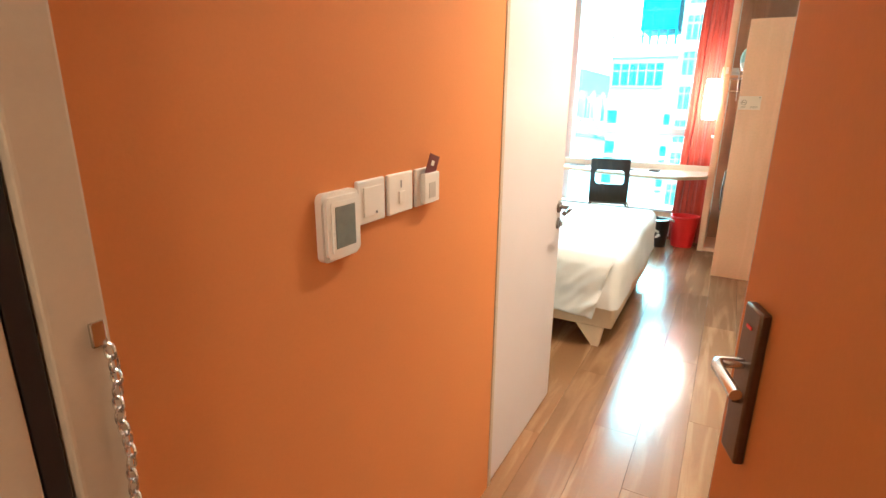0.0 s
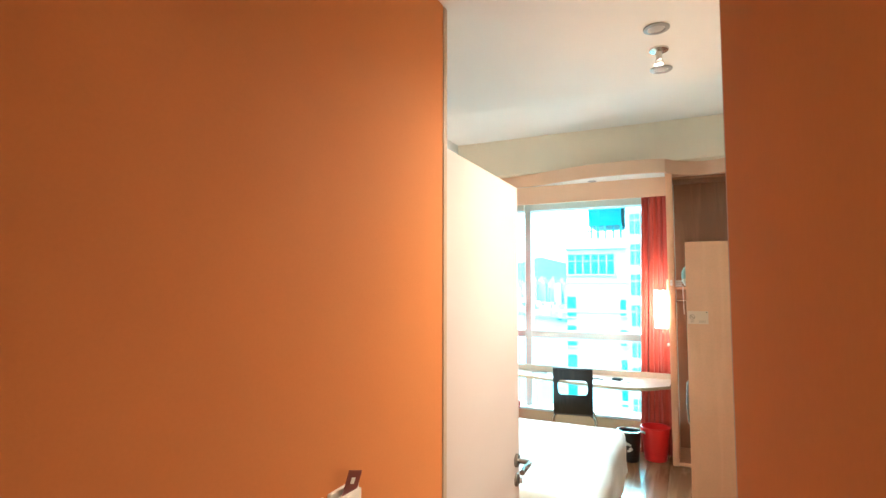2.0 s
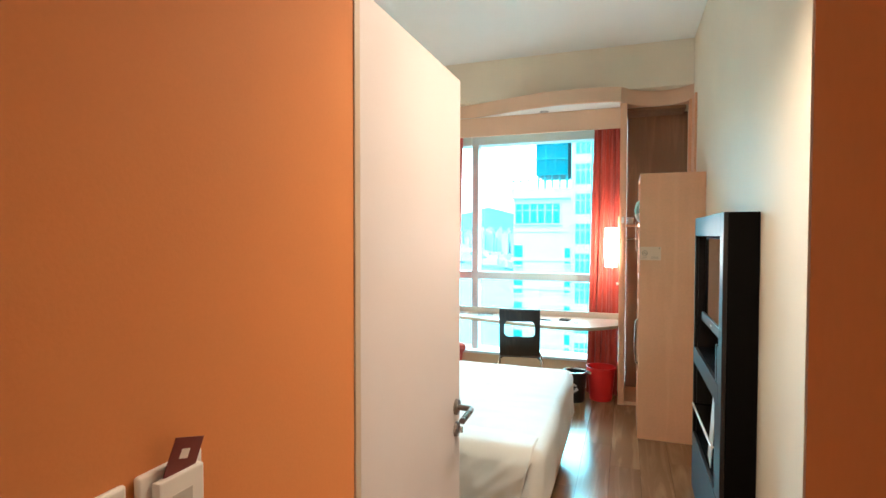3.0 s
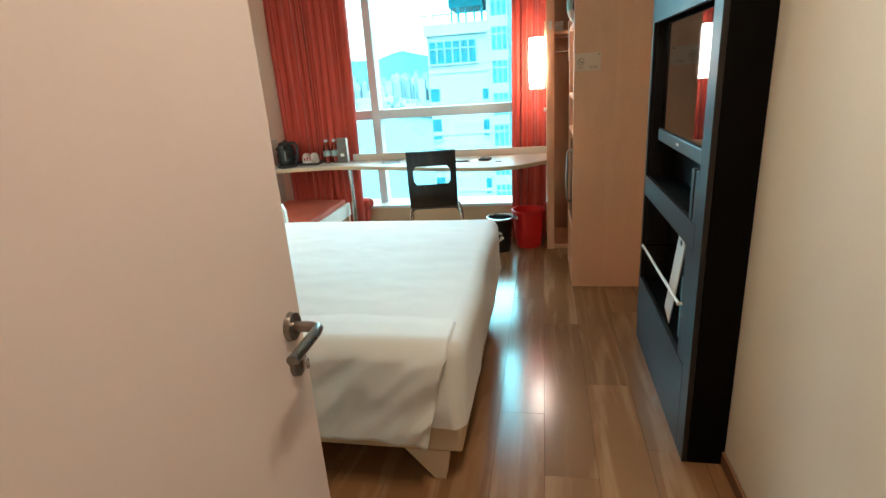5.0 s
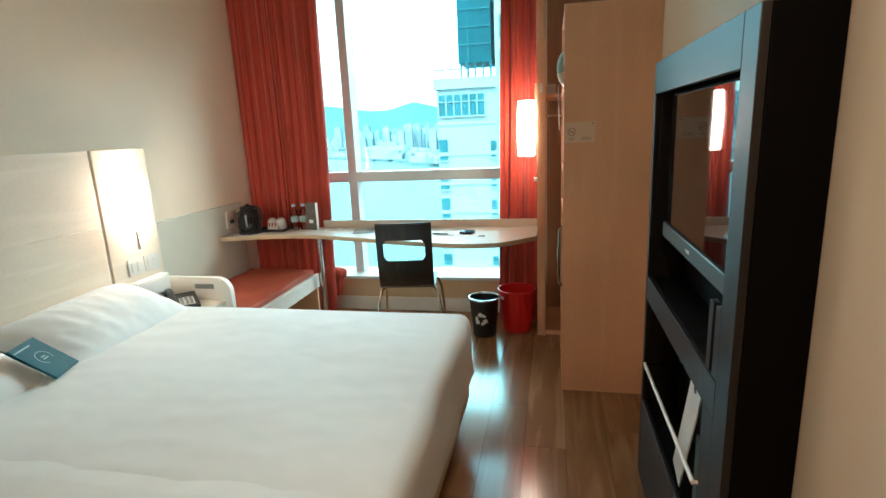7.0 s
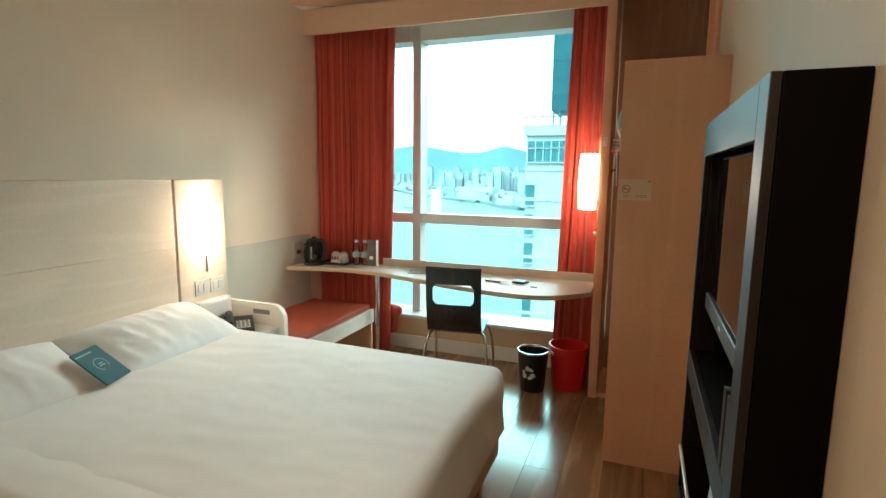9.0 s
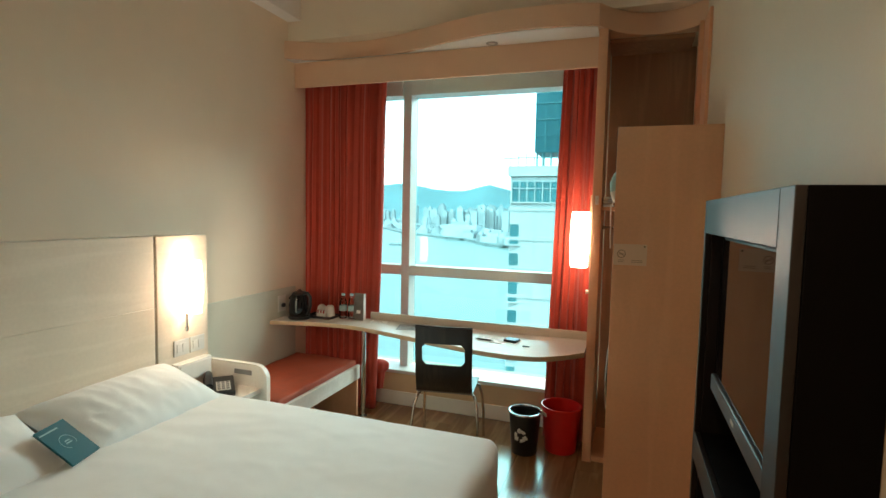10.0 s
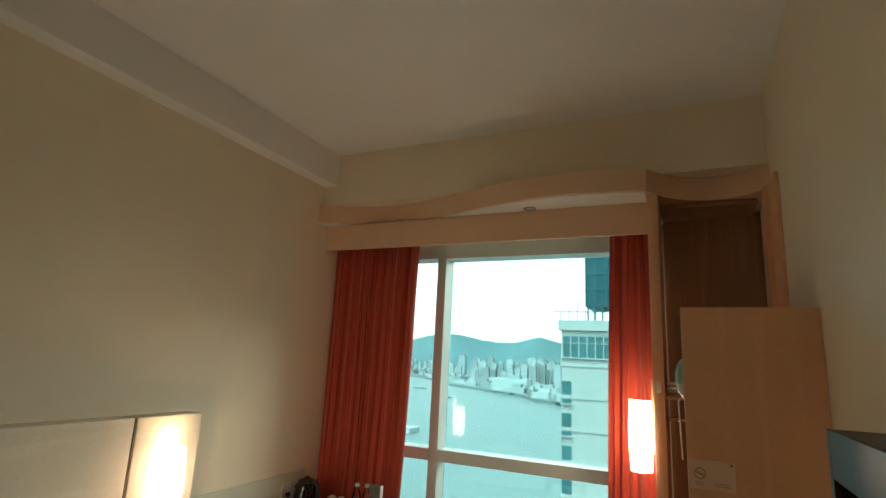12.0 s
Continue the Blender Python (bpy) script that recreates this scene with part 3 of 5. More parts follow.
            fold += (0.008 - 0.02 * abs(noise.noise(Vector((13 * (x - 0.7 * z), 3 * (x + z), 9.1))))) * min(1, max(0, t - 0.42) * 4)
            row.append(bm.verts.new((x - 0.17 * max(0, t - 0.5) * (i / cols) ** 3, y - fold, z + wobble((x, y, 0.58), 2.2, 0.006) + wobble((x, y * 1.6, 0.58), 6, 0.0014) * (1 if t < 0.4 else 0.5))))
        g.append(row)
    for i in range(cols):
        for j in range(rows_):
            bm.faces.new((g[i][j], g[i + 1][j], g[i + 1][j + 1], g[i][j + 1]))
    cover = part("cover", bm, LINEN, b, "white cover hanging over the bed side")
    sol = cover.modifiers.new("thick", "SOLIDIFY")
    sol.thickness = 0.003
    return b


bed()


def pillow(at, size, turn, tilt):
    p = thing("pillow", at, "plump white pillow leaning against the headboard", "pillow", "pillows on the bed")
    p.matrix_world = pose(*at, 0, 0, turn) @ pose(0, 0, 0, 0, tilt, 0)
    bm = bmesh.new()
    nu, nv = 44, 60
    sides = []
    for sgn in (1, -1):
        g = []
        for i in range(nu + 1):
            row = []
            for j in range(nv + 1):
                u, v = 2 * i / nu - 1, 2 * j / nv - 1
                h = ((1 - abs(u) ** 2.6) * (1 - abs(v) ** 3.2)) ** 0.55
                pinch = 1 - 0.06 * (1 - abs(v)) * abs(u) ** 3
                x, y = u * size[0] / 2 * (1 - 0.05 * (1 - v * v)), v * size[1] / 2 * (1 - 0.05 * (1 - u * u)) * pinch
                z = sgn * h * size[2] * (0.62 if sgn > 0 else 0.38)
                z += (noise.noise(Vector((x * 6, y * 5, at[1]))) * 0.012 + abs(noise.noise(Vector((x * 5 + y * 2, y * 13 - x * 4, at[1] + 3)))) * -0.010 + abs(noise.noise(Vector((x * 14, y * 22, at[1] + 8)))) * -0.003) * h
                row.append(bm.verts.new((x, y, z)))
            g.append(row)
        sides.append(g)
        for i in range(nu):
            for j in range(nv):
                bm.faces.new((g[i][j], g[i + 1][j], g[i + 1][j + 1], g[i][j + 1]))
    bmesh.ops.remove_doubles(bm, verts=bm.verts, dist=0.0008)
    part("pillowcase", bm, LINEN, p, local=True)
    return p


pillow((-1.875, 4.29, 0.628), (0.46, 0.80, 0.18), 2, 21)
pillow((-1.875, 3.50, 0.628), (0.46, 0.78, 0.18), -3, 21)

# ---- headboard and bedside ----
head = thing("headboard", (-2.14, 3.9, 0), "pale laminate headboard with horizontal seam", "headboard")
part("upper_board", box((LEFT + 0.001, 2.95, 1.0412), (-2.085, 4.605, 1.43), 0.0015), BIRCH_Y, head)
part("lower_board", box((LEFT + 0.001, 2.95, 0.0), (-2.085, 4.605, 1.040), 0.0015), BIRCH_Y, head)
lampboard = thing("lamp_board", (-2.14, 4.8, 0), "pale laminate wall board carrying the bedside lamp", "panel")
part("board", box((LEFT + 0.001, 4.622, 0.0), (-2.085, 4.985, 1.43), 0.004), BIRCH_Y, lampboard)
part("dark_joint", box((LEFT + 0.001, 4.6055, 0.0), (-2.10, 4.6215, 1.428)), BLACK, lampboard)
structure("wall_panel", box((LEFT, 4.986, 0.0), (LEFT + 0.018, 6.02, 0.975), 0.003), mat("grey_green_panel", (0.60, 0.60, 0.50), 0.5, vary=0.04), "smooth grey-green panel along the wall", "panel")


def wall_lamp(c, base, out, half, deep, height, label):
    """A lit shade, bowed in plan and a little narrower at its ends, on a flat back plate. out: the side it faces."""
    l = thing("wall_lamp", base, label, "lamp", "frosted wall lamps")
    out = Vector(out)
    side = Vector((-out.y, out.x, 0))
    bm = bmesh.new()
    rows_ = []
    for k in range(13):
        t = k / 12
        w = half * (0.90 + 0.14 * math.sin(math.pi * t))
        rows_.append([bm.verts.new(Vector(c) + side * (w * math.cos(a)) + out * (deep * (0.9 + 0.14 * math.sin(math.pi * t)) * math.sin(a)) + Vector((0, 0, height * (t - 0.5)))) for a in (math.pi * i / 18 for i in range(19))])
    for a, b in zip(rows_, rows_[1:]):
        for i in range(18):
            bm.faces.new((a[i], a[i + 1], b[i + 1], b[i]))
    sh = part("shade", bm, SHADE, l, "glowing frosted shade")
    sol = sh.modifiers.new("thick", "SOLIDIFY")
    sol.thickness = 0.003
    return l


lamp_a = wall_lamp((-2.066, 4.80, 1.138), (-2.085, 4.80, 0.93), (1, 0, 0), 0.036, 0.120, 0.30, "lit frosted wall lamp on the headboard board")
part("back_plate", box((-2.0845, 4.775, 0.995), (-2.074, 4.825, 1.27), 0.003), PLASTIC, lamp_a)
part("stem", tube([(-2.062, 4.80, 1.00), (-2.062, 4.80, 0.90)], 0.007, 12), CHROME, lamp_a, "short steel stem")
part("switch_knob", cone((-2.062, 4.80, 0.90), (-2.062, 4.80, 0.875), 0.010, 0.008, 16), CHROME, lamp_a)

for y0 in (4.722, 4.838):
    sw = thing("bedside_switch", (-2.08, y0 + 0.05, 0.742), "pale grey square switch plate above the socket box", "switch", "bedside switches")
    part("plate", box((-2.0845, y0, 0.735), (-2.076, y0 + 0.108, 0.828), 0.003), GREYPLATE, sw)
    for k in range(2):
        part("rocker", box((-2.0755, y0 + 0.016 + 0.040 * k, 0.757), (-2.071, y0 + 0.052 + 0.040 * k, 0.806), 0.002), GREYPLATE, sw)
so = thing("socket_box", (-2.06, 4.82, 0.62), "white socket box under the switches", "socket")
part("box", box((-2.0845, 4.705, 0.585), (-2.03, 4.955, 0.70), 0.006, 3), PLASTIC, so)
part("flap", box((-2.0295, 4.715, 0.598), (-2.024, 4.945, 0.688), 0.003), PLASTIC, so)

# bedside shelf and the bench end that carries it
ben = thing("bench", (-1.9, 5.55, 0), "built-in bench with white frame and rounded end board", "bench")
outline = rounded(LEFT + 0.019, 0.0, -1.69, 0.645, 0.09, 8, (1, 0, 0, 0))
part("end_board", prism(outline, 5.035, 5.068, "y"), DESKWOOD, ben, "pale end board with rounded corner")
part("front_rail", box((-1.625, 5.069, 0.285), (-1.595, 6.03, 0.395), 0.006), DESKWOOD, ben, "white front rail")
part("seat_board", box((LEFT + 0.019, 5.069, 0.285), (-1.626, 6.03, 0.335), 0.002), DESKWOOD, ben)
part("support", box((LEFT + 0.02, 5.985, 0.0), (-1.60, 6.010, 0.284), 0.002), BIRCH, ben)
part("label_plate", box((-1.93, 5.0325, 0.575), (-1.80, 5.0345, 0.605), 0.001), GREYPLASTIC, ben, "grey label plate")
cu = thing("bench_cushion", (-1.9, 5.55, 0.335), "thin orange-red cushion on the bench", "cushion")
bm = box((LEFT + 0.022, 5.072, 0.336), (-1.632, 6.03, 0.430), 0.014, 3)
bmesh.ops.subdivide_edges(bm, edges=[e for e in bm.edges if e.calc_length() > 0.3], cuts=14, use_grid_fill=True)
for v in bm.verts:
    v.co.z += (0.010 * noise.noise(v.co * 6) + 0.006 * noise.noise(v.co * 17)) if v.co.z > 0.405 else 0
part("pad", bm, CUSHION, cu)
shelf = thing("bedside_shelf", (-1.93, 4.9, 0.49), "pale laminate bedside shelf beside the bed", "shelf")
part("board", prism(rounded(LEFT + 0.116, 4.752, -1.735, 5.034, 0.03, 5, (0, 0, 0, 1)), 0.475, 0.503), DESKWOOD, shelf)
part("bracket", box((LEFT + 0.117, 4.88, 0.38), (-1.95, 4.90, 0.474), 0.002), DESKWOOD, shelf)

# telephone on the shelf
ph = thing("telephone", (-1.86, 4.88, 0.503), "black desk telephone with pale grey keypad", "telephone")
ph.matrix_world = pose(-1.92, 4.893, 0.503, 0, 0, -45)
wedge = prism([(-0.10, 0.0), (0.10, 0.0), (0.10, 0.028), (-0.10, 0.062)], -0.085, 0.085, "y")
part("body", wedge, BLACK, ph, local=True)
hs = part("handset", tube([(-0.085, -0.055, 0.085), (-0.05, -0.055, 0.094), (0.02, -0.055, 0.084), (0.085, -0.055, 0.062)], 0.022, 14), BLACK, ph, local=True)
for x, z in ((-0.085, 0.076), (0.085, 0.052)):
    part("earpiece", cone((x, -0.055, z - 0.014), (x, -0.055, z + 0.014), 0.026, 0.022, 20), BLACK, hs, local=True)
tl = Matrix.Rotation(math.atan2(0.034, 0.2), 4, "Y")
part("keypad_plate", box((-0.030, -0.016, 0.0478), (0.078, 0.062, 0.0505), 0.001, 2, tl), GREYPLATE, ph, "pale grey keypad plate", local=True)
for i in range(4):
    for j in range(3):
        part("key", box((-0.022 + 0.025 * i, -0.010 + 0.024 * j, 0.0507), (-0.006 + 0.025 * i, 0.007 + 0.024 * j, 0.0540), 0.001, 1, tl), GREYPLASTIC, ph, local=True)
pts = [(-0.085 + 0.02 * math.cos(k * 0.9) + 0.0016 * k, -0.09 - 0.006 * math.sin(k * 0.4), 0.012 + 0.006 * math.sin(k * 0.9)) for k in range(60)]
part("cord", tube(pts, 0.003, 6), BLACK, ph, "coiled black cord", local=True)

# teal card propped between the pillows
card = thing("leaflet", (-1.66, 3.88, 0.69), "dark teal folded leaflet propped on the pillows", "leaflet")
card.matrix_world = pose(-1.70, 3.86, 0.672, 0, 38, 19)
part("front_leaf", box((-0.095, -0.075, 0.0), (0.095, 0.075, 0.0016)), TEAL, card, local=True)
part("back_leaf", box((-0.095, -0.075, -0.006), (0.095, 0.075, -0.0045)), TEAL, card, local=True)
ringbm = bmesh.new()
for k in range(40):
    a = math.tau * k / 40
    if 0.15 < (k / 40) < 0.93:
        add_box(ringbm, (0.031, -0.004, 0.0017), (0.034, 0.004, 0.0022), 0, 1, Matrix.Rotation(a, 4, "Z"))
part("printed_ring", ringbm, TEALPRINT, card, "pale printed ring", local=True)
for x, w in ((-0.008, 0.024), (0.003, 0.03)):
    part("printed_line", box((x, -w / 2, 0.0017), (x + 0.005, w / 2, 0.0021)), TEALPRINT, card, local=True)
part("printed_line", box((-0.075, -0.07, 0.0017), (-0.069, 0.02, 0.0021)), TEALPRINT, card, "pale line of small print", local=True)

# ---- desk by the window ----
DFRONT = [(-2.18, 5.70), (-1.95, 5.765), (-1.76, 5.80), (-1.55, 5.805), (-1.33, 5.755), (-0.975, 5.65), (-0.70, 5.57), (-0.50, 5.52), (-0.30, 5.50), (-0.10, 5.545), (0.106, 5.735)]
desk = thing("desk", (-1.0, 5.85, 0), "long pale desk board with wavy front under the window", "desk")
N = 72
xs = [LEFT + 0.019 + (0.106 - LEFT - 0.019) * i / N for i in range(N + 1)]
part("desktop", prism([(x, curve_through(DFRONT, x)) for x in xs] + [(0.106, 6.08), (LEFT + 0.019, 6.08)], 0.722, 0.752), DESKWOOD, desk)
band = bmesh.new()
ring = [(x, curve_through(DFRONT, x)) for x in xs]
lo = [[band.verts.new((x, y - d, z)) for x, y in ring] for d, z in ((0.0015, 0.723), (0.0035, 0.727), (0.0035, 0.747), (0.0015, 0.751))]
for a, b in zip(lo, lo[1:]):
    for i in range(N):
        band.faces.new((a[i], a[i + 1], b[i + 1], b[i]))
part("edge_band", band, EDGE, desk, "birch edge band")
part("upstand", box((-1.53, 6.066, 0.7525), (0.106, 6.084, 0.808), 0.003), UPSTAND, desk, "pale upstand along the back")
leg = part("leg", cone((-1.55, 6.0, 0.012), (-1.55, 6.0, 0.721), 0.018, 0.018, 24), CHROME, desk, "steel tube leg")
part("foot", cone((-1.55, 6.0, 0.0), (-1.55, 6.0, 0.014), 0.030, 0.026, 24), CHROME, leg)
part("top_plate", box((-1.60, 5.95, 0.716), (-1.50, 6.05, 0.7215), 0.002), CHROME, leg)


def kettle(at):
    k = thing("kettle", at, "black electric kettle standing on its base", "kettle")
    part("base", lathe([(0.082, 0), (0.085, 0.006), (0.083, 0.018), (0.07, 0.022)], at), BLACK, k)
    part("body", lathe([(0.074, 0.023), (0.082, 0.05), (0.080, 0.11), (0.068, 0.165), (0.060, 0.185)], at), GLOSSBLACK, k)
    part("lid", lathe([(0.060, 0.186), (0.052, 0.202), (0.02, 0.212), (0.012, 0.222), (0.004, 0.226)], at), BLACK, k)
    x, y, z = at
    part("handle", tube([(x + 0.05, y - 0.02, z + 0.20), (x + 0.09, y - 0.03, z + 0.205), (x + 0.118, y - 0.035, z + 0.18), (x + 0.120, y - 0.035, z + 0.11), (x + 0.10, y - 0.03, z + 0.05), (x + 0.074, y - 0.02, z + 0.045)], 0.012, 12), BLACK, k)
    part("spout", prism([(-0.09, 0.15), (-0.055, 0.185), (-0.045, 0.13)], -0.018, 0.018, "y"), GLOSSBLACK, k).matrix_parent_inverse = Matrix()
    part("gauge", box((x + 0.02, y - 0.085, z + 0.06), (x + 0.034, y - 0.079, z + 0.15), 0.002), GREYPLASTIC, k, "grey water gauge")
    return k


kettle((-2.04, 5.87, 0.752))
tray = thing("tray", (-1.93, 5.98, 0.752), "low black tray on the desk", "tray")
part("tray_base", prism(rounded(-2.02, 5.905, -1.79, 6.055, 0.02), 0.7525, 0.757), BLACK, tray)
bm = bmesh.new()
for a, b in (((-2.02, 5.905, 0.7572), (-1.79, 5.911, 0.772)), ((-2.02, 6.049, 0.7572), (-1.79, 6.055, 0.772)), ((-2.02, 5.912, 0.7572), (-2.014, 6.048, 0.772)), ((-1.796, 5.912, 0.7572), (-1.79, 6.048, 0.772))):
    add_box(bm, a, b, 0.002)
part("tray_rim", bm, BLACK, tray)
for x, y in ((-1.93, 6.01), (-1.86, 6.015)):
    c = thing("cup", (x, y, 0.7575), "white cup turned upside down on the tray", "cup", "cups on the tray")
    part("cup_body", lathe([(0.041, 0), (0.039, 0.03), (0.033, 0.066), (0.029, 0.076), (0.004, 0.079)], (x, y, 0.7575), 28), PLASTIC, c)
    part("cup_foot", lathe([(0.020, 0.080), (0.020, 0.085), (0.016, 0.085)], (x, y, 0.7575), 24), PLASTIC, c)
sb = thing("sachet_box", (-1.885, 5.945, 0.757), "small white holder with coffee sachets", "holder")
part("holder", box((-1.925, 5.925, 0.7575), (-1.845, 5.955, 0.79), 0.003), PLASTIC, sb)
for k in range(6):
    part("sachet", box((-1.92 + 0.0125 * k, 5.93, 0.791), (-1.912 + 0.0125 * k, 5.95, 0.815), 0.001, 1), PAPER if k % 2 else REDPRINT, sb)


def bottle(at, water):
    b = thing("water_bottle", at, "clear plastic water bottle with pale blue cap", "bottle", "water bottles on the desk")
    part("bottle_body", lathe([(0.026, 0.001), (0.030, 0.006), (0.030, 0.045), (0.028, 0.052), (0.030, 0.060), (0.030, 0.115), (0.024, 0.145), (0.012, 0.168), (0.012, 0.178)], at, 28), BOTTLE, b)
    part("label_band", lathe([(0.0306, 0.062), (0.0306, 0.105)], at, 28, False), water, b, "printed label band")
    part("cap", lathe([(0.0145, 0.178), (0.0145, 0.195), (0.012, 0.197)], at, 24), mat("pale_blue_cap", (0.35, 0.6, 0.68), 0.4), b)
    return b


bottle((-1.735, 6.005, 0.752), PALELABEL)
bottle((-1.668, 6.02, 0.752), PALELABEL)
tent = thing("menu_card", (-1.60, 6.02, 0.752), "dark folded menu card with white spine", "card")
tent.matrix_world = pose(-1.595, 6.01, 0.752, 0, 0, -8)
part("front_leaf", box((-0.045, -0.022, 0.0), (0.045, -0.020, 0.205), 0, 1, Matrix.Rotation(radians(-5), 4, "X")), DARKPAPER, tent, local=True)
part("back_leaf", box((-0.045, 0.018, 0.0), (0.045, 0.020, 0.205), 0, 1, Matrix.Rotation(radians(5), 4, "X")), DARKPAPER, tent, local=True)
part("spine", box((0.0455, -0.012, 0.0), (0.050, 0.012, 0.205)), PAPER, tent, "white spine", local=True)
part("printed_block", box((-0.015, -0.0235, 0.05), (0.02, -0.0222, 0.075), 0, 1, Matrix.Rotation(radians(-5), 4, "X")), PAPER, tent, local=True)


def sheet(name, at, size, turn, material, label, lines=0):
    p = thing(name, at, label, "paper", "papers on the desk")
    p.matrix_world = pose(*at, 0, 0, turn)
    part("leaf", box((-size[0] / 2, -size[1] / 2, 0), (size[0] / 2, size[1] / 2, 0.002)), material, p, local=True)
    for k in range(lines):
        y = size[1] * (0.36 - 0.72 * k / max(1, lines - 1))
        part("printed_line", box((-size[0] * 0.4, y - 0.003, 0.0021), (size[0] * (0.1 + 0.25 * ((k * 7) % 3) / 2), y + 0.003, 0.0026)), GREYPLASTIC if material is PAPER else PAPER, p, local=True)


sheet("note_sheet", (-1.42, 6.0, 0.752), (0.13, 0.07), 8, PAPER, "small white note sheet on the desk", 3)
sheet("brochure", (-1.15, 5.925, 0.752), (0.15, 0.17), 14, DARKPAPER, "dark printed brochure on the desk", 4)
sheet("note_sheet", (-1.0, 5.94, 0.752), (0.14, 0.16), -12, PAPER, "white printed sheet on the desk", 5)
sheet("brochure", (-0.84, 6.0, 0.752), (0.16, 0.13), 6, DARKPAPER, "dark printed brochure near the window", 3)
sheet("note_sheet", (-0.49, 5.80, 0.752), (0.19, 0.11), -14, PAPER, "white notepad sheet beside the pen", 2)
pen = thing("pen", (-0.55, 5.79, 0.756), "dark ballpoint pen on the notepad", "pen")
part("barrel", tube([(-0.60, 5.79, 0.759), (-0.49, 5.775, 0.759)], 0.0045, 10), BLACK, pen)
part("tip", cone((-0.49, 5.775, 0.759), (-0.475, 5.773, 0.7575), 0.004, 0.001, 10), CHROME, pen)
mob = thing("remote_control", (-0.365, 5.835, 0.752), "black handset lying on the desk", "remote")
mob.matrix_world = pose(-0.365, 5.835, 0.7525, 0, 0, -12)
part("case", box((-0.045, -0.04, 0), (0.045, 0.04, 0.014), 0.004, 3), BLACK, mob, local=True)
part("face", box((-0.04, -0.034, 0.0142), (0.04, 0.034, 0.0155)), GLOSSBLACK, mob, local=True)
clip = thing("key_tag", (-0.25, 5.73, 0.752), "small dark tag on the desk", "tag")
part("tag", box((-0.275, 5.72, 0.7525), (-0.23, 5.738, 0.757), 0.002), BLACK, clip)

plate = thing("wall_socket", (LEFT + 0.02, 5.85, 0.86), "white wall socket above the desk end", "socket")
part("plate", box((LEFT + 0.0185, 5.79, 0.80), (LEFT + 0.026, 5.88, 0.925), 0.003), PLASTIC, plate)
part("plug", box((LEFT + 0.0265, 5.82, 0.835), (LEFT + 0.05, 5.85, 0.865), 0.006), BLACK, plate)

# ---- chair ----


LEGSTEEL = mat("brownish_chrome", (0.50, 0.44, 0.37), 0.2, 1.0, vary=0.08, bump=0.03)


